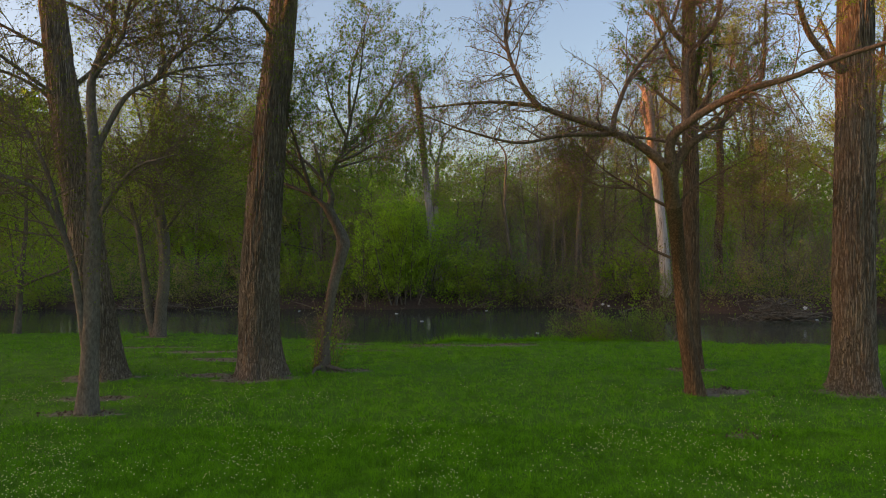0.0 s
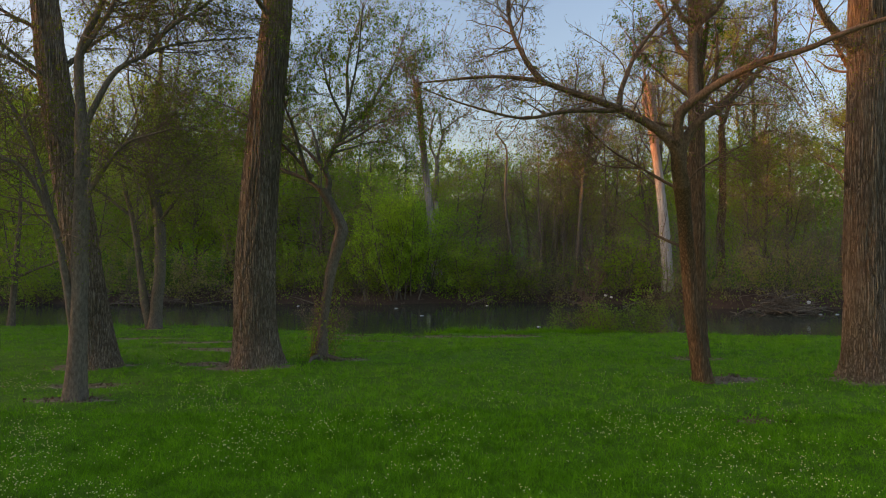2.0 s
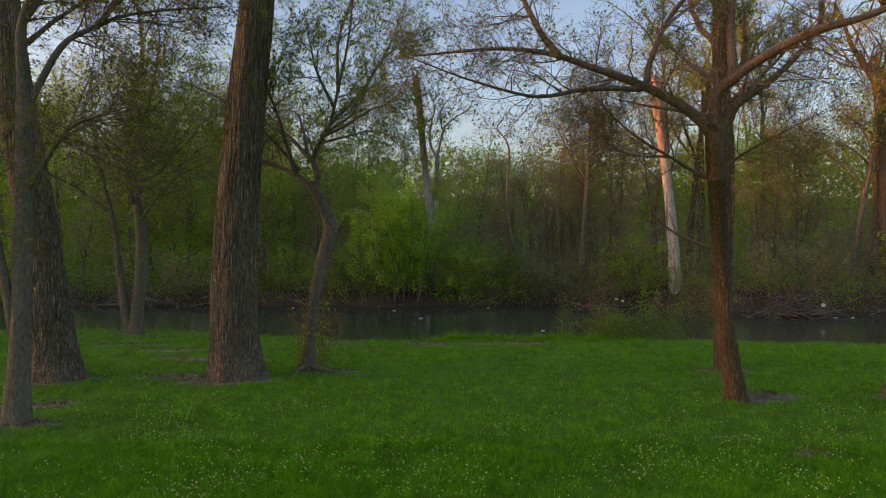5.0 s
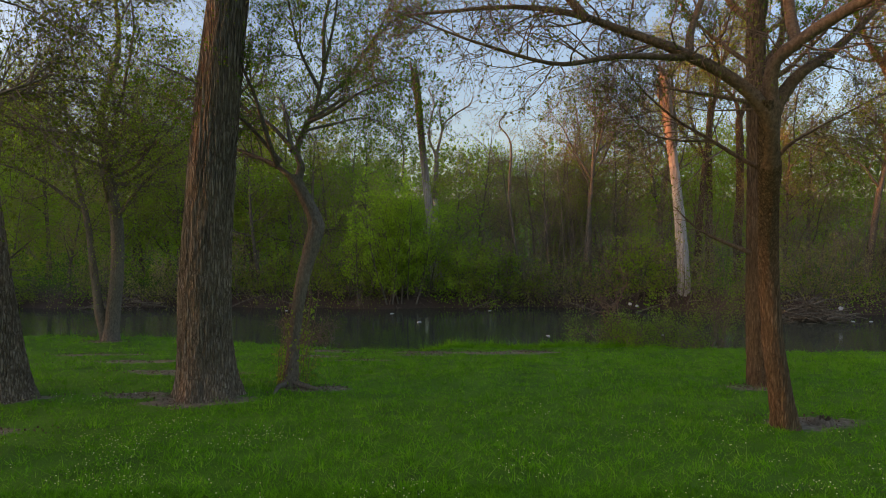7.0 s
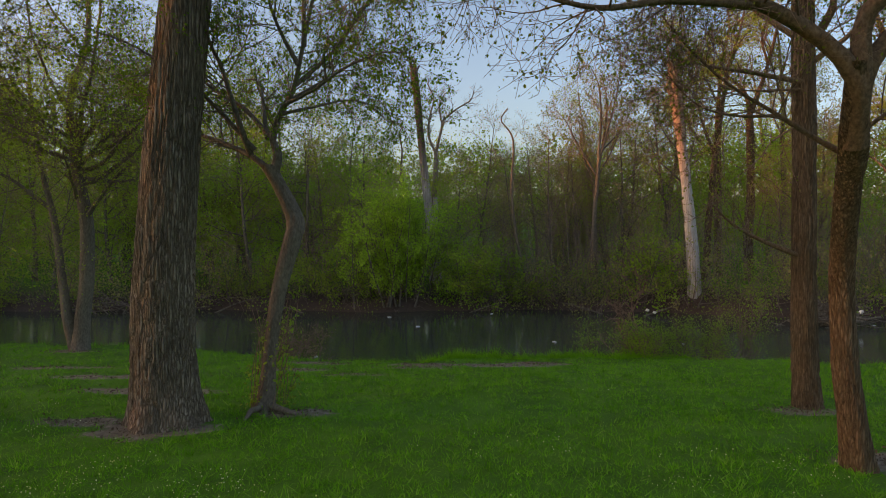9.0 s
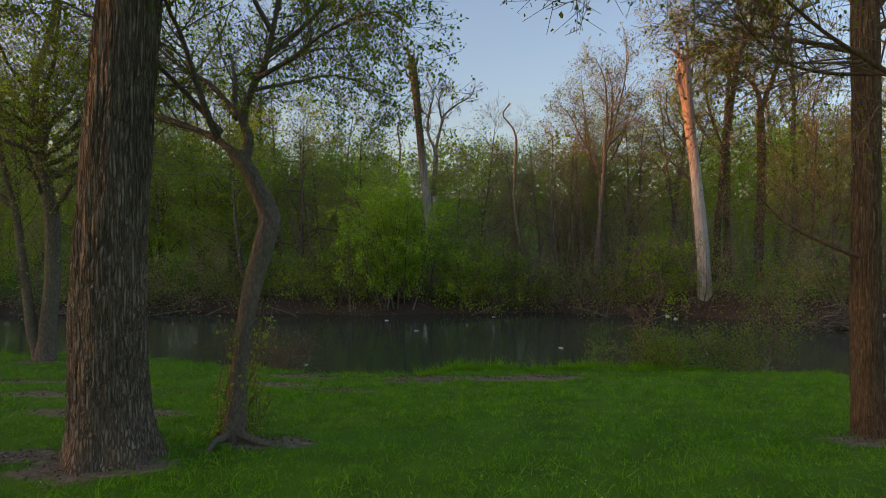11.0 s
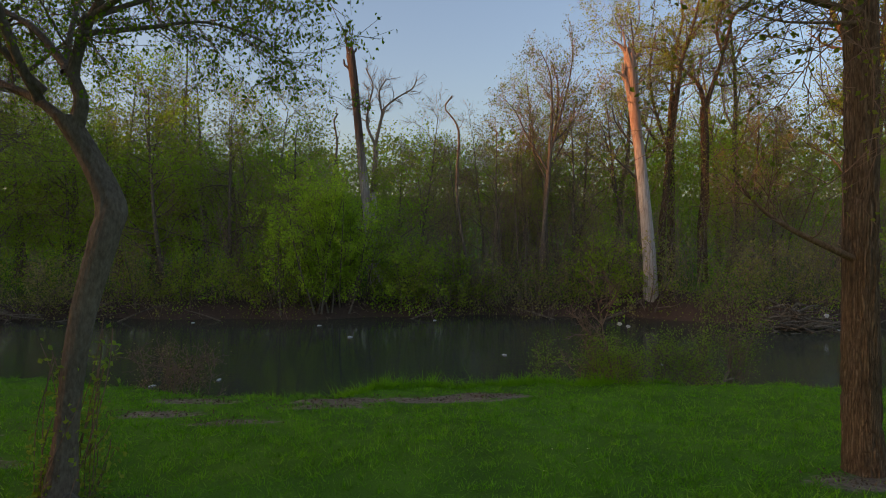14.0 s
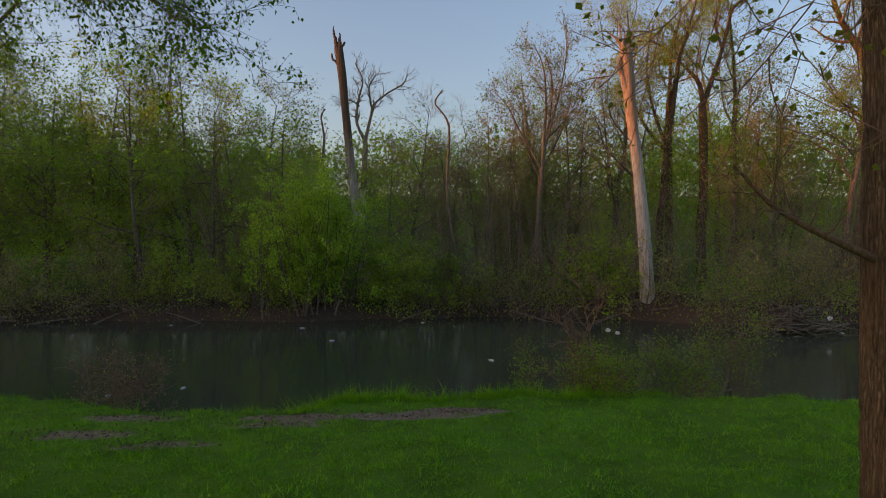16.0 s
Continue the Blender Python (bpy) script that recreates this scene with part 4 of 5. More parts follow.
def leaf_mass(name, label, n, xr, yr, top, size, mat, thin=0.35, seed=90, power=0.8, taller=0.0, zone=None, along=False, uneven=0.8, clump=1):
    """Foliage too far or too dense to pick apart, in sprays of clump leaves with gaps; taller: extra height towards the ends of xr."""
    n //= clump
    x, y = rng.uniform(*xr, n), rng.uniform(*yr, n)
    y = y + far_edge(x) if along else y
    hmax = top * (0.95 - 0.5 * uneven + uneven * vnoise(x * 0.2, y * 0.2, seed)) + taller * np.clip((np.abs(x - 2) - 8) / 20, 0, 1)
    z = hmax * rng.random(n) ** power
    ok = vnoise(x * 0.9, z * 1.1 + y * 0.7, seed + 1) * 0.6 + vnoise(x * 0.35 + y * 0.3, z * 0.5, seed + 2) * 0.4 > thin
    if zone is not None:
        lf = leafiness(x, y) + 0.12 * rng.normal(size=n)
        ok &= (lf > 0.4) if zone else (lf < 0.45)
    if along is False and yr[0] < 50:  # low growth only before the tall dead trunk
        ok &= (z < 4.2) | (np.abs(x + 1.4) > 2.2)
    pos = np.stack([x, y, ground_z(x, y) + z], -1)[ok]
    if clump > 1:
        wide = 0.3 + 0.5 * rng.random((len(pos), 1, 1))
        pos = (pos[:, None] + rng.normal(size=(len(pos), clump, 3)) * wide * np.array([1, 1, 0.45])).reshape(-1, 3)
        pos[:, 2] = np.maximum(pos[:, 2], ground_z(pos[:, 0], pos[:, 1]) + 0.05)
    g = Geo()
    blades(g, pos, size, 0.3)
    return tagged(part(name, g, mat, smooth=False), label, "foliage", kind="stuff")


def stem_thicket(name, label, n, xr, yr, height, mat, lean=0.25, radius=0.012, along=False, bare_below=0.5):
    """Thin bare stems standing close together."""
    x, y = rng.uniform(*xr, n), rng.uniform(*yr, n)
    y = y + far_edge(x) if along else y
    ok = leafiness(x, y) + 0.15 * rng.normal(size=n) < bare_below
    x, y = x[ok], y[ok]
    h = height * (0.35 + 0.75 * rng.random(len(x)))
    P = np.zeros((len(x), 4, 3))
    P[:, 0] = np.stack([x, y, ground_z(x, y) - 0.1], -1)
    D = unit(np.concatenate([rng.normal(size=(len(x), 2)) * lean, np.ones((len(x), 1))], 1))
    for s in range(1, 4):
        D = unit(D + rng.normal(size=D.shape) * 0.14)
        P[:, s] = P[:, s - 1] + D * (h / 3)[:, None]
    R = (radius * (0.6 + 1.2 * rng.random(len(x)) ** 3))[:, None] * np.array([1.2, 0.9, 0.7, 0.4])
    g = Geo()
    tubes(g, P, R, 3)
    Q, S = branches(P, R, 4, height * 0.22, 40, 0.05, 0.2, 2, 0.3, 1.0, 0.6, 0.007, 0.5)
    tubes(g, Q, S, 3)
    return tagged(part(name, g, mat), label, "thicket", kind="stuff")


def crown_mass(name, label, crowns, clumps, per, size, mat):
    """Tree crowns that stand too deep in the wood to pick apart: uneven heaps of leaf clumps. crowns: rows of x, y, top, radius."""
    cr = np.array(crowns)
    m = len(cr)
    d = unit(rng.normal(size=(m, clumps, 3)))
    rr = rng.random((m, clumps, 1)) ** 0.45 * (0.65 + 0.7 * rng.random((m, 1, 1)))
    flat = np.stack([cr[:, 3], cr[:, 3], cr[:, 3] * 1.5], -1)[:, None]
    cen = np.stack([cr[:, 0], cr[:, 1], cr[:, 2] - cr[:, 3] * 1.2], -1)[:, None] + d * rr * flat
    spread = np.array([0.5, 0.5, 0.28])
    pos = cen[:, :, None] + rng.normal(size=(m, clumps, per, 3)) * spread
    g = Geo()
    blades(g, pos.reshape(-1, 3), size, 0.3)
    return tagged(part(name, g, mat, smooth=False), label, "foliage", kind="stuff")


def skyline(x):
    """Height of the tree tops along the wood."""
    return np.interp(x, [-60, -30, -12, -7, -3, 2, 8, 14, 22, 60], [13.5, 12.5, 11.6, 10.6, 10.2, 10.4, 11.4, 12.6, 13.8, 15])


rows = []
for y0, dx, lift in ((50, 4.2, -2.6), (57, 4.0, 0.0), (65, 4.0, 1.2), (74, 4.2, 2.3), (84, 4.6, 3.6)):
    for x in np.arange(-0.8 * y0 - 2, 0.92 * y0 + 4, dx):
        rows.append((x + rng.normal() * 1.2, y0 + rng.normal() * 1.8, float(skyline(x)) + lift + rng.normal() * 0.9, 2.4 + 1.0 * rng.random()))
rows += [(-1.5, 56, 9.6, 2.2), (1.0, 55, 9.0, 2.2), (-3.8, 55, 9.4, 2.2), (3.0, 54, 8.6, 2.2), (-2.6, 59, 10.2, 2.4), (0.2, 59, 10.0, 2.4), (3.4, 60, 12.3, 2.3), (5.6, 61, 11.4, 1.9), (0.9, 61, 11.2, 1.9)]
green_rows = [r for r in rows if leafiness(np.array(r[0]), np.array(r[1])) > 0.32]
crown_mass("far_woods", "green crowns standing deep in the wood", [r for r in green_rows if r[1] < 69], 50, 24, 0.155, LEAF_GREEN)
crown_mass("far_woods", "farthest green crowns closing off the wood", [r for r in green_rows if r[1] >= 69], 40, 22, 0.21, LEAF_GREEN)
crown_mass("far_woods", "budding brownish crowns deep in the wood", [r for r in rows if leafiness(np.array(r[0]), np.array(r[1])) <= 0.32], 45, 20, 0.145, LEAF_OLIVE)
# Three stands added out of view at the left, heights set to block the sun.
leaf_mass("far_woods", "unseen woods added to shade the park from the low sun", 5000, (-84, -64), (-35, 17), 13.3, 1.2, LEAF_GREEN, 0.1, 92, 0.8, uneven=0.35)
leaf_mass("far_woods", "taller unseen woods added to shade the foot of the far bank trees", 6000, (-84, -64), (17, 44), 18.0, 1.2, LEAF_GREEN, 0.1, 91, 0.8, uneven=0.35)
leaf_mass("far_woods", "tallest added woods, keeping the low sun off the back rows", 12000, (-84, -64), (44, 110), 25.0, 1.3, LEAF_GREEN, 0.05, 99, 0.8, uneven=0.3)
leaf_mass("far_woods", "shaded green depths of the wood", 40000, (-62, 74), (66, 82), 11.2, 0.36, LEAF_GREEN, 0.12, 89, 0.7, 2, uneven=0.4)
leaf_mass("far_woods", "green mass of leaves behind the tall poplars", 24000, (9, 66), (58, 80), 10.8, 0.34, LEAF_GREEN, 0.1, 88, 0.65, uneven=0.5)
leaf_mass("far_woods", "green mass of leaves behind the budding trees", 18000, (-44, -5), (60, 74), 10.0, 0.34, LEAF_GREEN, 0.1, 87, 0.6, uneven=0.5)
leaf_mass("undergrowth", "leafy green middle storey of the wood", 170000, (-50, 58), (46.5, 62), 7.0, 0.125, LEAF_GREEN, 0.4, 93, 0.65, 3, True, clump=22)
leaf_mass("undergrowth", "olive budding middle storey of the wood", 66000, (-40, 50), (46.5, 64), 8.0, 0.13, LEAF_OLIVE, 0.4, 96, 0.65, 3, False, clump=12)
leaf_mass("undergrowth", "dense green undergrowth between the trees", 56000, (-46, 50), (44.5, 52), 3.8, 0.12, LEAF_GREEN, 0.44, 94, 0.8, 0, True, clump=14)
leaf_mass("undergrowth", "brown and olive thicket at the wood's edge", 24000, (-44, 48), (42.8, 47), 3.0, 0.11, LEAF_OLIVE, 0.45, 95, 0.8, 0, False, clump=12)
stem_thicket("brushwood", "thicket of thin bare brown stems", 2000, (-40, 46), (43.2, 52), 6.0, TWIG_BRUSH, 0.35)
stem_thicket("brushwood", "tall grey-brown saplings crowding the wood's edge", 800, (-10, 36), (43.6, 50), 8.5, TWIG_BRUSH, 0.2, 0.016)
stem_thicket("brushwood", "grey brush and dead stalks on the far bank", 1300, (-40, 46), (0.3, 2.8), 1.8, TWIG_BRUSH, 0.9, 0.01, True, 0.75)
leaf_mass("undergrowth", "leafy green scrub hanging over the water's edge", 34000, (-42, 48), (-0.1, 2.3), 1.9, 0.1, LEAF_GREEN, 0.46, 98, 0.9, 0, None, True, clump=18)

# bright willow shrub
wild_tree("willow_shrub", "bright yellow-green willow bush overhanging the water", 7.6, 0.05, 8, 1.5, (4, 3), 10, 0.118, LEAF_BRIGHT, stems=26, tmin=0.04, up=0.3, angle=38, category="shrub", at=(-3.2, 43.2, -0.8), splay=0.24, foot=0.9)


def standing_tree(name, label, trunk, limbs, leaf_spec, leaf, bark, twig_mat, sprays, seed):
    """One single tree of the wood with its own limbs; sprays: (k1, len1, k2, len2)."""
    pts, r0, r1 = trunk
    base = np.array(pts[0])
    ob = thing(name, label, "tree", tuple(base))
    paths, rads = [], []
    for q, (lp, a, b) in enumerate([trunk] + limbs):
        g, P, R = limb_geo(np.asarray(lp, float) - base, a, b, 16, 8, 0.1, seed + q)
        part("limb" if q else "trunk", g, bark, ob)
        if q or not limbs:
            paths.append(P)
            rads.append(R)
    k1, l1, k2, l2 = sprays
    tw, lv = Geo(), Geo()
    P1, R1 = branches(np.array(paths), np.array(rads), k1, l1, 50, 0.08, 0.2, 6, 0.2, 1.0, 0.5, 0.015, 0.3)
    tubes(tw, P1, R1, 4)
    P2, R2 = branches(P1, R1, k2, l2, 48, 0.08, 0.2, 3, 0.15, 1.0, 0.55, 0.009, 0.5)
    tubes(tw, P2, R2, 3)
    tagged(part("twigwork", tw, twig_mat, ob), kind="stuff")
    if leaf_spec[0]:
        leaves(lv, P2, leaf_spec[0], leaf_spec[1], 0.3, 0.15)
        tagged(part("crown", lv, leaf, ob, smooth=False), kind="stuff")
    return ob


standing_tree("arching_poplar", "poplar with a long arching limb and sunlit sparse crown",
              ([(21.7, 49, -0.6), (21.75, 49, 5.7), (21.8, 49, 11.9)], 0.38, 0.26),
              [([(21.8, 49, 11.7), (21.38, 49, 13.29), (19.99, 49, 14.58), (18.61, 49, 15.68), (17.24, 49, 15.75)], 0.18, 0.05),
               ([(21.78, 49, 11.8), (22.45, 49, 13.7), (23.34, 49, 16.39), (23.93, 49, 18.31), (25.73, 49, 19.14)], 0.2, 0.06),
               ([(23.0, 49, 15.5), (22.6, 49, 17.0), (22.9, 49, 18.6), (22.7, 49, 20.0)], 0.1, 0.04)],
              (18, 0.11), LEAF_YELLOW, BARK_WARM, TWIG_RED, (14, 2.4, 8, 1.0), 61)
standing_tree("forked_poplar", "forked poplar with an airy yellow-green crown",
              ([(20.9, 52, -0.4), (20.87, 52, 4), (20.73, 52, 10.8)], 0.36, 0.26),
              [([(20.73, 52, 10.6), (20.8, 52, 13), (20.99, 52, 16.07), (21.61, 52, 18.52), (21.5, 52, 20.5)], 0.2, 0.05),
               ([(20.78, 52, 11), (21.63, 52, 15.68), (22.46, 52, 17.74), (23.3, 52, 19.4)], 0.16, 0.05),
               ([(20.7, 52, 9), (19.0, 52, 11), (17.8, 52, 13.5), (17.3, 52, 16)], 0.15, 0.04)],
              (18, 0.11), LEAF_YELLOW, BARK_WARM, TWIG_RED, (14, 2.4, 8, 1.0), 62)
standing_tree("great_poplar", "great forking poplar with sunlit upper limbs",
              ([(31.5, 46, -0.6), (31.3, 46, 5), (31.1, 46, 10.2)], 0.55, 0.42),
              [([(31.1, 46, 10.0), (30.66, 46, 13.9), (29.7, 46, 15.6), (28.76, 46, 17.0), (27.8, 46, 19.5)], 0.36, 0.1), ([(31.0, 46, 10.8), (31.5, 46, 13.6), (32.1, 46, 15.7), (32.6, 46, 19)], 0.3, 0.1),
               ([(31.1, 46, 9.6), (29.8, 45.5, 10.6), (28.6, 45, 11.0), (27.0, 44.8, 12.2)], 0.12, 0.03), ([(31.1, 46, 10.4), (32.6, 46, 11.5), (34.5, 46, 12.2)], 0.14, 0.04)],
              (17, 0.105), LEAF_YELLOW, BARK_WARM, TWIG_RED, (14, 2.4, 8, 1.0), 67)
standing_tree("leaning_poplar", "slim leaning poplar behind a bleached dead trunk",
              ([(18.2, 48, -0.5), (18.6, 48, 6), (19.1, 48, 10.2)], 0.26, 0.2),
              [([(19.1, 48, 10.0), (19.5, 48, 13.0), (19.75, 48, 14.8), (20.6, 48, 17.6), (21.1, 48, 20.0)], 0.18, 0.05), ([(18.9, 48, 8.6), (17.9, 48, 11.2), (17.5, 48, 14.0), (17.9, 48, 16.5)], 0.13, 0.04)],
              (17, 0.105), LEAF_YELLOW, BARK_WARM, TWIG_RED, (14, 2.3, 8, 1.0), 70)
standing_tree("bare_crowned_tree", "grey tree with a fine bare budding crown",
              ([(9.8, 46, -0.4), (10.1, 46, 5), (10.35, 46, 8.6)], 0.17, 0.12),
              [([(10.3, 46, 8.4), (10.45, 46, 11.0), (10.3, 46, 13.0), (9.7, 46, 14.4)], 0.1, 0.02), ([(10.3, 46, 8.0), (11.0, 46, 10.5), (11.6, 46, 13.0), (11.7, 46, 15.2)], 0.1, 0.02), ([(10.2, 46, 7.0), (9.0, 46, 9.0), (8.2, 46, 10.6), (7.5, 46, 11.4)], 0.08, 0.015), ([(10.35, 46, 8.6), (11.9, 46.4, 10.2), (12.8, 46.8, 12.0)], 0.08, 0.015)],
              (5, 0.1), LEAF_BUD, BARK_WOODS, TWIG_BRUSH, (18, 2.0, 10, 1.0), 71)
standing_tree("skeleton_tree", "dead pale tree with clawing bare upper branches",
              ([(-0.5, 53, -0.3), (-0.68, 53, 3.8), (-0.49, 53, 8.57), (-0.55, 53, 9.8)], 0.26, 0.16),
              [([(-0.55, 53, 9.6), (-1.1, 53, 11.0), (-0.95, 53, 12.5), (-0.69, 53, 13.76), (-1.2, 53, 15.0)], 0.12, 0.04),
               ([(-0.5, 53, 9.6), (-0.1, 53, 11.4), (0.1, 53, 12.18), (1.1, 53, 13.01), (2.1, 53, 13.6), (2.4, 53, 14.3)], 0.12, 0.035),
               ([(-0.05, 53, 11.8), (-0.25, 53, 13.3), (0.2, 53, 14.2)], 0.08, 0.04),
               ([(-0.9, 53, 12.0), (-1.5, 53, 12.4), (-2.1, 53, 12.3)], 0.06, 0.03)],
              (0, 0), LEAF_BUD, DEAD_PALE, DEAD_PALE, (15, 1.2, 9, 0.55), 63)
standing_tree("leaning_dead_stem", "thin crooked dead stem rising above the thicket",
              ([(5.54, 45, -0.5), (4.86, 45, 2.59), (4.45, 45, 5.91), (4.61, 45, 8.9), (4.27, 45, 9.89), (3.73, 45, 10.6), (4.17, 45, 11.3)], 0.11, 0.04), [], (0, 0), LEAF_BUD, BARK_WOODS, TWIG_RED, (5, 0.7, 2, 0.3), 64)
standing_tree("leaning_dead_stem", "short bare dead stem above the green crowns",
              ([(-2.9, 48, -0.4), (-2.92, 48, 6.4), (-2.82, 48, 8.9), (-2.99, 48, 10.2), (-2.75, 48, 10.7)], 0.1, 0.04), [], (0, 0), LEAF_BUD, BARK_WOODS, TWIG, (4, 1.0, 2, 0.4), 65)
standing_tree("crooked_bare_tree", "dark crooked tree with few leaves",
              ([(10.4, 47, -0.4), (10.33, 47, 3.7), (10.32, 47, 6.2), (10.7, 47, 8.8)], 0.17, 0.1),
              [([(10.68, 47, 8.6), (11.0, 47, 10.6), (11.1, 47, 12.4), (10.7, 47, 14)], 0.09, 0.03), ([(10.5, 47, 7.2), (11.5, 47, 9), (12.2, 47, 11)], 0.07, 0.03), ([(10.4, 47, 6.5), (9.5, 47, 8.5), (9.2, 47, 11)], 0.07, 0.03)],
              (3, 0.12), LEAF_YELLOW, BARK_WOODS, TWIG_RED, (10, 1.8, 7, 0.8), 66)


def snag(name, label, pts, radii, stubs, at_mat=DEADWOOD, seed=40):
    """A dead standing trunk with a splintered top and broken limbs."""
    base = np.array(pts[0])
    ob = thing(name, label, "dead tree", tuple(base))
    g, P, R = trunk_geo(np.asarray(pts) - base, list(radii), flare=0.25, depth=0.03, cell=0.12, around=40, step=0.15, seed=seed)
    v = g.v[0].reshape(-1, 40, 3)
    tip = np.clip((np.arange(len(v)) - (len(v) - 9)) / 7, 0, 1)
    jag = vnoise(np.arange(40)[None] * 0.2, np.zeros((1, 40)), seed, 8) + 0.35 * vnoise(np.arange(40)[None] * 0.8, np.zeros((1, 40)), seed + 1, 32)
    v[:, :, 2] += tip[:, None] * (0.9 * jag - 0.5)
    v[-1, :, :2] = v[-1, :, :2].mean(0) + (v[-1, :, :2] - v[-1, :, :2].mean(0)) * 0.15
    v[-1, :, 2] -= 0.5
    part("trunk", g, at_mat, ob)
    for q, (lp, r0, r1) in enumerate(stubs):
        g, _, _ = limb_geo(np.asarray(lp) - base, r0, r1, 12, 8, 0.15, seed + q)
        part("broken_limb", g, at_mat, ob)
    return ob


snag("dead_snag", "pale bleached dead trunk, broken and splintered at its top",
     [(15.06, 41.9, -1.7), (14.98, 41.9, 0.6), (14.83, 41.9, 2.9), (14.45, 41.9, 6.55), (14.05, 41.9, 9.56), (13.84, 41.9, 11.67), (13.72, 41.9, 12.6), (13.5, 41.9, 13.6)], [0.44, 0.38, 0.335, 0.285, 0.29, 0.34, 0.3, 0.13],
     [([(13.85, 41.9, 10.6), (13.5, 41.8, 11.5), (13.32, 41.8, 12.0), (13.28, 41.8, 12.55)], 0.22, 0.05), ([(13.5, 41.8, 11.6), (13.2, 41.75, 11.9), (12.98, 41.7, 11.95)], 0.1, 0.03),
      ([(13.75, 41.9, 12.3), (13.95, 41.8, 12.8), (14.2, 41.8, 13.05), (14.42, 41.8, 13.0)], 0.2, 0.05), ([(13.6, 41.9, 12.9), (13.3, 41.9, 13.45), (12.95, 41.9, 13.7), (12.6, 41.9, 13.95)], 0.13, 0.02),
      ([(13.5, 41.9, 13.1), (13.42, 41.9, 13.8), (13.3, 41.9, 14.4)], 0.12, 0.015), ([(13.65, 41.9, 13.0), (13.7, 41.9, 13.7), (13.62, 41.9, 14.1)], 0.1, 0.015), ([(12.95, 41.9, 13.7), (12.7, 41.9, 13.6), (12.3, 41.9, 13.8)], 0.04, 0.008)])
snag("dead_snag", "tall dead trunk, brown above, bleached below, with a jagged broken tip",
     [(-0.4, 50, -0.4), (-0.62, 50, 2), (-0.92, 50, 4.4), (-1.1, 50, 5.8), (-1.43, 50, 8.73), (-1.68, 50, 11.3), (-1.85, 50, 13.2), (-2.05, 50, 14.7), (-2.25, 50, 15.6)], [0.48, 0.42, 0.34, 0.3, 0.265, 0.25, 0.27, 0.27, 0.22],
     [([(-1.9, 50, 13.6), (-2.2, 50, 14.1), (-2.5, 50, 14.35), (-2.55, 50, 14.7)], 0.13, 0.04), ([(-2.1, 50, 14.8), (-1.85, 50, 15.2), (-1.7, 50, 15.45)], 0.13, 0.06), ([(-2.2, 50, 15.2), (-2.38, 50, 15.9), (-2.44, 50, 16.5)], 0.16, 0.015),
      ([(-2.1, 50, 15.3), (-2.02, 50, 15.8), (-2.05, 50, 16.05)], 0.12, 0.02), ([(-0.65, 49.75, 3.6), (-0.55, 49.7, 4.8), (-0.5, 49.7, 5.9)], 0.22, 0.17)], DEADWOOD_DARK, seed=44)


# ---------- grass ----------
def grass_field(name, label, n, xr, yr, height, width, mat, keep):
    x = rng.uniform(*xr, n // 7)
    y = rng.uniform(*yr, n // 7)
    ok = keep(x, y)
    x, y = np.repeat(x[ok], 7), np.repeat(y[ok], 7)
    vigour = np.repeat(0.5 + 1.15 * rng.random(ok.sum()) ** 2.0, 7)
    off = rng.normal(size=(len(x), 2)) * 0.035
    x, y = x + off[:, 0], y + off[:, 1]
    clump = vnoise(x * 2.2, y * 2.2, 71) * 0.7 + vnoise(x * 0.6, y * 0.6, 72) * 0.6
    h = height * (0.45 + 0.8 * rng.random(len(x))) * (0.55 + 0.85 * clump) * vigour
    z = ground_z(x, y)
    th = rng.random(len(x)) * 2 * np.pi
    lean = rng.normal(size=(len(x), 2)) * 0.55 + off * 14
    w = width * (0.6 + 0.8 * rng.random(len(x)))
    b = np.stack([x, y, z - 0.01], -1)
    s = np.stack([np.cos(th) * w, np.sin(th) * w, np.zeros_like(w)], -1)
    tip = b + np.stack([lean[:, 0] * h, lean[:, 1] * h, h * (1 - 0.25 * np.abs(lean).sum(1)).clip(0.3)], -1)
    g = Geo()
    v = np.stack([b - s, b + s, tip], 1).reshape(-1, 3)
    g.add(v, None, np.arange(len(x))[:, None] * 3 + [[0, 1, 2]])
    ob = part(name, g, mat, smooth=False)
    return tagged(ob, label, "grass", kind="stuff")


def lawn_keep(x, y):
    depth = np.clip((y - 2.5) / 19, 0, 1)
    inside = (y < near_edge(x) + 0.15) & (np.abs(x) < 0.74 * y + 0.6)
    thin = 0.45 * np.clip((-x - 1.5 - 0.1 * y) / 5, 0, 1)  # poorer turf by the old trees, thinned also to darken the lawn's shaded left
    return inside & (rng.random(len(x)) < 1 - 0.25 * depth - thin) & (bare(x, y) < rng.random(len(x)) * 0.6 + 0.15)


grass_field("lawn_grass", "short dense green lawn grass", 300000, (-7.6, 7.6), (5.6, 9.5), 0.078, 0.0042, GRASS, lawn_keep)
grass_field("lawn_grass", "uneven green spring lawn grass", 520000, (-17.5, 17.5), (9.3, 24.5), 0.095, 0.0062, GRASS, lawn_keep)
grass_field("bank_grass", "lush taller grass along the bank's lip", 16000, (-0.6, 6.6), (20.2, 22.2), 0.25, 0.011, GRASS_TALL,
            lambda x, y: np.abs(y - near_edge(x) - 0.05) < 0.5 * vnoise(x * 1.3, y * 0.2, 75) + 0.05)
grass_field("bank_grass", "fringe of rough grass on the bank's edge", 12000, (-17, 17), (18, 25), 0.22, 0.008, GRASS,
            lambda x, y: np.abs(y - near_edge(x)) < 0.28)

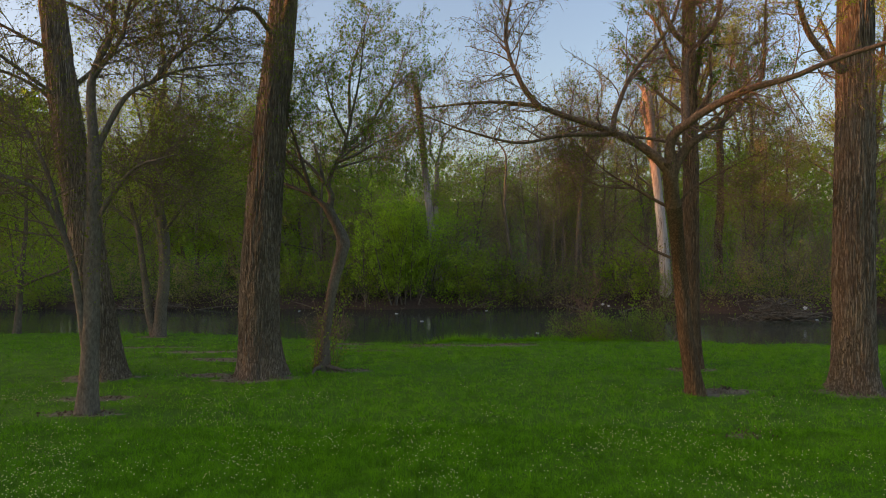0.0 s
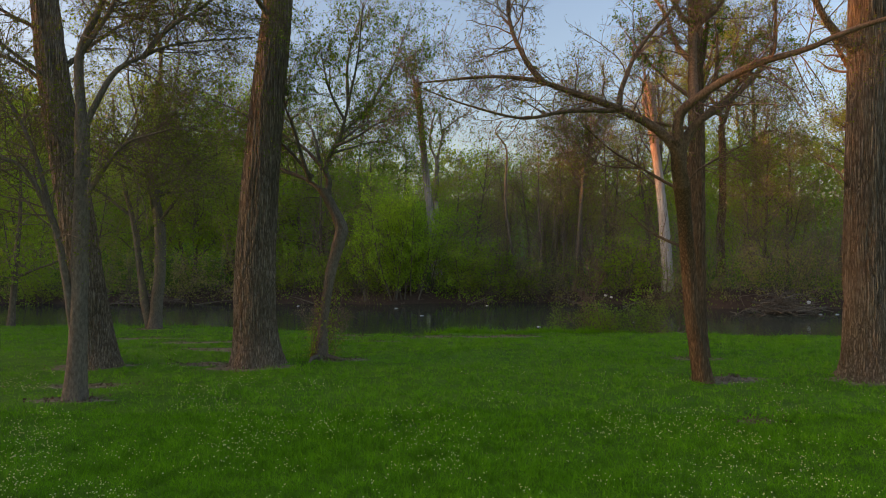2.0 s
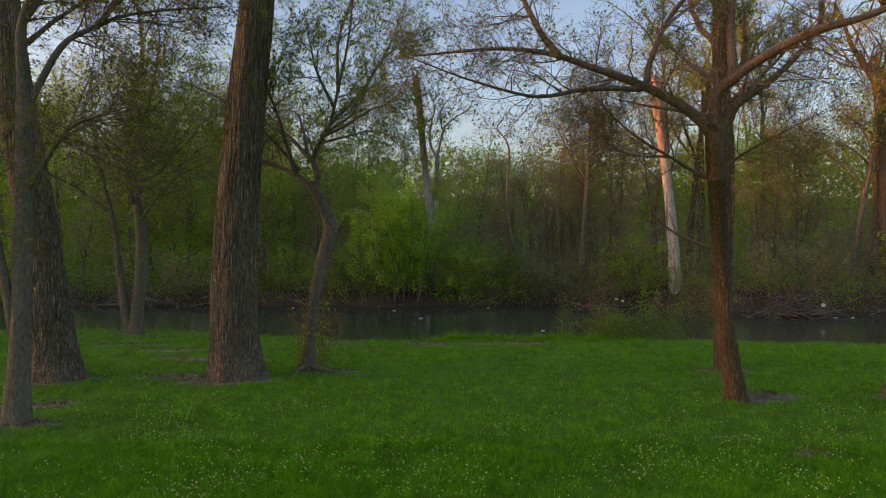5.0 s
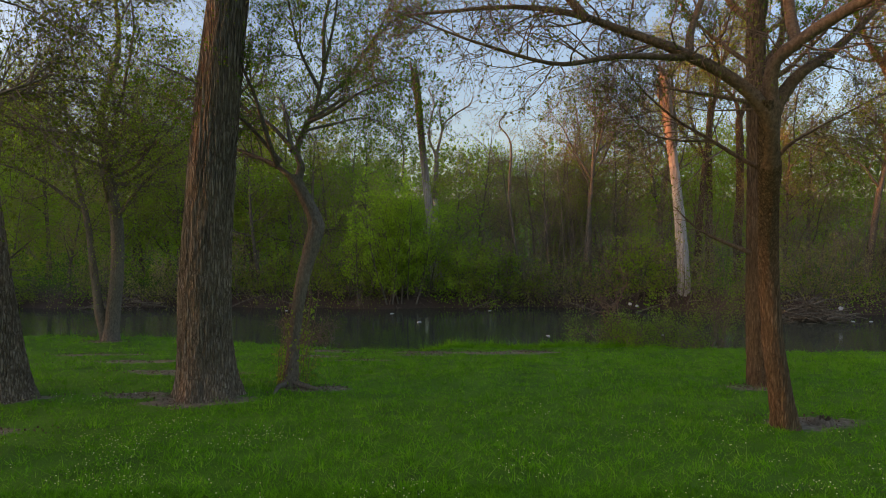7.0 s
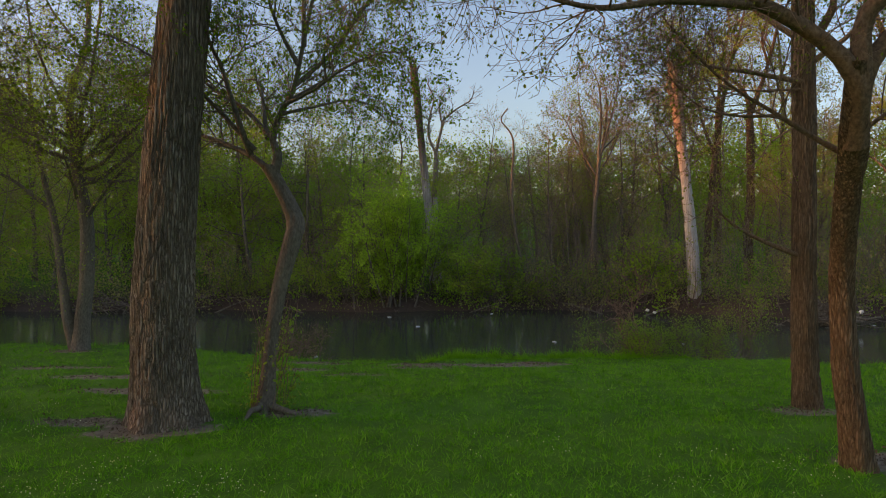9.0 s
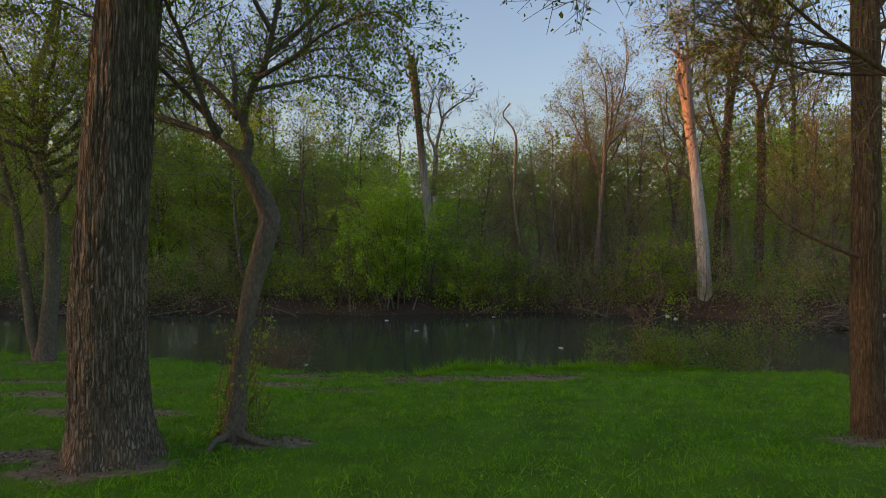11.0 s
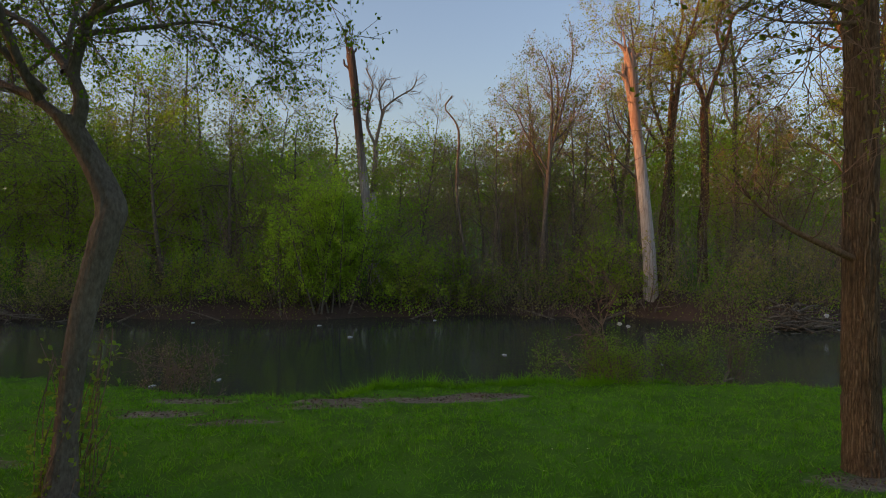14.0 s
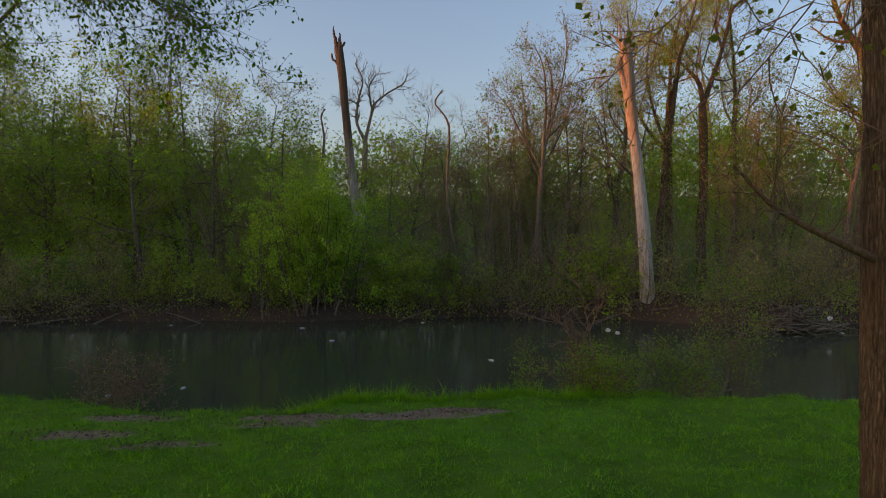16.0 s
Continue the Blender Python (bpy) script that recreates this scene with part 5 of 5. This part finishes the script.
# pale seed heads standing in the lawn
n = 80000
x, y = rng.uniform(-13, 13, n), 5.6 + 12.5 * rng.random(n) ** 1.3
ok = (vnoise(x * 0.8, y * 0.8, 81) * 0.34 + vnoise(x * 2.6, y * 2.6, 82) * 0.34 > 0.28 + 0.42 * rng.random(n) + 0.035 * (y - 8.5).clip(-3)) & (np.abs(x) < 0.8 * y + 1) & (bare(x, y) < 0.3)
x, y = x[ok], y[ok]
c = np.stack([x, y, ground_z(x, y) + 0.07 + 0.07 * rng.random(len(x))], -1)
r = 0.0078 * (0.6 + 0.9 * rng.random(len(x)))[:, None, None]
head = np.array([[1, 0, 0.3], [-0.5, 0.87, 0.3], [-0.5, -0.87, 0.3], [0, 0, 0.75], [0, 0, -1.0]], float)
tri = np.array([[0, 1, 3], [1, 2, 3], [2, 0, 3], [1, 0, 4], [2, 1, 4], [0, 2, 4]])
g = Geo()
g.add((c[:, None] + head[None] * r).reshape(-1, 3), None, (np.arange(len(c))[:, None, None] * 5 + tri[None]).reshape(-1, 3))
tagged(part("seed_heads", g, FLOWER), "pale yellow-white flower heads dotted through the grass", "flowers", kind="stuff")


# ---------- bushes on the near bank ----------
wild_tree("bank_bush", "dense green bush on the lip of the bank", 1.8, 0.013, 5, 0.55, (4, 3), 9, 0.036, LEAF_BANK, stems=20, tmin=0.15, up=0.14, category="shrub", splay=0.42, foot=0.42, at=(5.75, 22.0, -0.85))
wild_tree("bank_bush", "thin green bush of upright stems beside the water", 1.9, 0.014, 5, 0.6, (4, 3), 8, 0.036, LEAF_BANK, stems=9, tmin=0.2, up=0.18, category="shrub", splay=0.32, foot=0.45, at=(6.85, 22.0, -0.85))
wild_tree("bank_sapling", "tall thin saplings with sparse young green leaves", 3.5, 0.02, 7, 0.75, (4, 3), 6, 0.036, LEAF_BANK, stems=5, tmin=0.25, up=0.12, category="shrub", splay=0.2, foot=0.3, at=(8.0, 22.0, -0.9))
wild_tree("bank_bush", "small brown twiggy bush at the water's edge", 1.5, 0.015, 4, 0.8, (5, 3), 1, 0.04, LEAF_OLIVE, stems=10, tmin=0.1, up=0.0, twig_mat=TWIG_RED, category="shrub", at=(-4.1, 22.4, -0.7))


# ---------- driftwood and litter ----------
def driftwood_pile(at, rx, ry, h, count, label):
    ob = thing("driftwood_pile", label, "driftwood", at)
    for q in range(count):
        a = rng.normal() * 0.5 + (np.pi if rng.random() < 0.5 else 0)
        L = rng.uniform(0.8, 2.6)
        c = np.array([rng.normal() * rx * 0.4, rng.normal() * ry * 0.4, 0])
        c[2] = h * max(0.05, 1 - (c[0] / rx) ** 2 - (c[1] / ry) ** 2) * rng.random()
        d = np.array([np.cos(a), np.sin(a) * 0.6, rng.normal() * 0.22])
        k = np.array([0, 0, rng.normal() * 0.12])
        r = rng.uniform(0.02, 0.07)
        g, _, _ = limb_geo([c - d * L / 2, c + k + rng.normal(size=3) * 0.1, c + d * L / 2], r, r * 0.35, 7, 6, 0.1, q)
        part("branch", g, DRIFT, ob)


driftwood_pile((19.7, 36.2, WATER_Z - 0.1), 2.6, 1.1, 1.25, 120, "heap of bleached driftwood branches stranded in the river")
driftwood_pile((-19.5, 41.2, WATER_Z + 0.1), 2.6, 0.9, 0.9, 26, "fallen grey branches along the far bank")


def litter_bag(at, s):
    """A crumpled plastic bag snagged on twigs."""
    bm = bmesh.new()
    bmesh.ops.create_icosphere(bm, subdivisions=3, radius=1.0)
    for v in bm.verts:
        p = v.co.copy()
        v.co *= 0.75 + 0.55 * noise.noise(p * 1.9 + Vector(at)) + 0.25 * noise.noise(p * 5.0)
        v.co = Vector((v.co.x * s, v.co.y * s * 0.6, v.co.z * s * 0.8))
    me = bpy.data.meshes.new("plastic_bag")
    bm.to_mesh(me)
    bm.free()
    me.materials.append(WHITE_PLASTIC)
    ob = new("plastic_bag", me)
    ob.location = at
    return tagged(ob, "crumpled white plastic bag caught in twigs", "plastic bag")


standing_tree("dead_shrub", "leafless reddish dead shrub tangled beside a green bush", ([(5.6, 21.9, -1.1), (5.45, 21.9, -0.2), (5.3, 21.9, 0.5)], 0.03, 0.022),
              [([(5.3, 21.9, 0.4), (5.2, 21.9, 1.0), (5.05, 21.9, 1.6), (4.95, 21.9, 2.1)], 0.02, 0.004), ([(5.25, 21.9, 0.8), (5.4, 21.85, 1.25), (5.45, 21.85, 1.75)], 0.014, 0.004), ([(5.6, 21.9, -0.85), (5.1, 21.8, -0.5), (4.74, 21.8, -0.35), (4.27, 21.8, 0.07)], 0.022, 0.005),
               ([(5.4, 21.9, 0.1), (5.0, 21.9, 0.5), (4.75, 21.9, 0.9)], 0.016, 0.004), ([(5.5, 21.9, -0.5), (5.0, 21.8, 0.0), (4.75, 21.7, 0.5)], 0.016, 0.004), ([(5.3, 21.9, 0.4), (5.0, 22.0, 0.8), (4.6, 22.0, 1.0)], 0.014, 0.004)],
              (0, 0), LEAF_BUD, TWIG_RED, TWIG_RED, (8, 0.5, 5, 0.24), 68)
standing_tree("twisted_dead_stem", "pale twisted dead stems snagged with flood litter", ([(7.95, 21.9, -1.2), (8.0, 21.9, -0.75), (8.12, 21.9, -0.45), (8.24, 21.9, -0.2)], 0.045, 0.03),
              [([(8.1, 21.9, -0.5), (8.3, 21.85, -0.45), (8.45, 21.85, -0.3)], 0.03, 0.01), ([(8.22, 21.9, -0.25), (8.2, 21.9, 0.05), (8.25, 21.9, 0.35)], 0.03, 0.012), ([(8.3, 22.0, -1.0), (8.32, 22.0, -0.4), (8.27, 22.0, 0.1)], 0.035, 0.014)],
              (0, 0), LEAF_BUD, DEAD_PALE, TWIG_RED, (5, 0.3, 3, 0.15), 69)
litter_bag((5.62, 21.82, 0.82), 0.06)
litter_bag((5.82, 21.82, 0.76), 0.055)
litter_bag((6.62, 21.9, -0.12), 0.045)
litter_bag((20.75, 35.6, -0.75), 0.14)


def bottle(at, turn, label="pale plastic bottle floating on the river"):
    """A small plastic bottle lying on its side: lathed body, neck and cap."""
    prof = [(0.0, 0.0), (0.03, 0.0), (0.033, 0.01), (0.033, 0.13), (0.026, 0.165), (0.012, 0.19), (0.012, 0.215), (0.0, 0.215)]
    g = Geo()
    th = np.arange(10) * 2 * np.pi / 10
    V = np.array([[z, r * math.cos(t), r * math.sin(t)] for r, z in prof for t in th])
    i, j = np.meshgrid(np.arange(len(prof) - 1), np.arange(10), indexing="ij")
    kk = (j + 1) % 10
    g.add(V, np.stack([i * 10 + j, i * 10 + kk, (i + 1) * 10 + kk, (i + 1) * 10 + j], -1).reshape(-1, 4))
    ob = part("plastic_bottle", g, WHITE_PLASTIC)
    ob.matrix_basis = pose(*at, 0, 0, turn)
    return tagged(ob, label, "bottle", "litter on the river")


for x, y, turn in ((-1.3, 35.5, 20), (4.75, 30.75, 130), (-4.6, 27.3, 75), (-3.05, 39.4, 10), (-6.3, 26.6, 60), (-9.5, 40.8, 60), (2.8, 41.0, 40), (21.6, 36.1, 0), (22.6, 36.1, 15)):
    bottle((x, y, WATER_Z + 0.012), turn)


def stump(at, label):
    """A low splintered stand-in for a mound of soil and roots: a ragged ring of upright slivers over a lumpy foot."""
    g, P, R = trunk_geo([(0, 0, -0.15), (0.02, 0, 0.05), (0.04, 0.0, 0.16)], [0.15, 0.1, 0.08], flare=0.7, depth=0.03, cell=0.05, around=56, step=0.02, seed=77, lobes=4)
    v = g.v[0].reshape(-1, 56, 3)
    ramp = np.clip((np.arange(len(v)) - len(v) * 0.5) / (len(v) * 0.5), 0, 1)
    v[:, :, 2] += ramp[:, None] * (0.1 * vnoise(np.arange(56)[None] * 0.45, np.zeros((1, 56)), 5) - 0.12)
    ob = part("tree_stump", g, BARK_GREY)
    ob.location = at
    return tagged(ob, label, "stump")


stump((5.62, 12.4, z_at(5.62, 12.4)), "low splintered grey mound of soil and roots beside a leaning tree")


# ivy and suckers round the crooked maple's foot
ivy = thing("climbing_vine", "green vine leaves climbing the foot of a maple", "vine", (-2.88, 15.1, -0.15))
n = 26
th = rng.random(n) * 2 * np.pi
P = np.zeros((n, 7, 3))
zz = np.linspace(0, 1, 7)
top = 0.5 + 1.5 * rng.random(n) ** 1.5
P[:, :, 2] = zz[None] * top[:, None]
sw = th[:, None] + 0.6 * np.sin(zz[None] * 3 + th[:, None])
rad = 0.19 + 0.1 * rng.random((n, 1)) + 0.22 * rng.random((n, 1)) ** 3 * zz[None]
P[:, :, 0] = np.cos(sw) * rad + 0.14 * zz[None] * top[:, None] / 1.75
P[:, :, 1] = np.sin(sw) * rad
g = Geo()
tubes(g, P, np.full((n, 7), 0.006), 4)
tagged(part("vine_network", g, TWIG_RED, ivy), kind="stuff")
g = Geo()
leaves(g, P, 28, 0.06, 0.3, 0.08, 0.02)
tagged(part("foliage", g, LEAF_GREEN, ivy, smooth=False), kind="stuff")

# surface roots and leaf litter
def root(pts, r, label):
    g, _, _ = limb_geo(np.asarray(pts, float), r, r * 0.3, 14, 8, 0.2, 3)
    ob = part("surface_root", g, BARK_GREY)
    return tagged(ob, label, "root")


for pts, r in (([(-2.8, 15.0, 0.0), (-2.45, 14.75, -0.05), (-2.15, 14.65, -0.1), (-1.9, 14.5, -0.2)], 0.06), ([(-2.95, 14.95, 0.0), (-3.05, 14.6, -0.06), (-3.0, 14.3, -0.15)], 0.06)):
    root(pts, r, "grey surface root spreading from a maple")
n = 3600
pick = rng.integers(0, len(BARE), n)
bx = np.array(BARE)[pick]
x, y = bx[:, 0] + bx[:, 2] * 0.45 * rng.normal(size=n), bx[:, 1] + bx[:, 3] * 0.45 * rng.normal(size=n)
g = Geo()
blades(g, np.stack([x, y, ground_z(x, y) + 0.012 + 0.02 * rng.random(n)], -1), 0.038, 0.0)
tagged(part("leaf_litter", g, FALLEN, smooth=False), "brown dead leaves and twigs on bare soil", "leaf litter", kind="stuff")

# fallen stems along the far water's edge
for x0, y0, dx, dz in ((-13.5, 41.7, 2.6, 0.9), (-8.2, 41.6, -2.2, 0.5), (-16.8, 41.8, 3.1, 0.3), (1.6, 41.9, 2.0, 0.5), (9.4, 41.2, -2.4, 0.6), (11.5, 40.3, 2.2, 0.5), (-22.5, 41.4, 3.0, 0.6), (24.5, 37.5, 2.4, 0.5)):
    g, _, _ = limb_geo([(x0, y0, WATER_Z - 0.05), (x0 + dx * 0.5, y0 + 0.3, WATER_Z + dz * 0.6), (x0 + dx, y0 + 0.9, WATER_Z + dz)], 0.06, 0.02, 12, 7, 0.15, int(abs(x0) * 7))
    tagged(part("fallen_branch", g, DRIFT), "bleached fallen branch sloping into the water", "branch", "fallen branches")
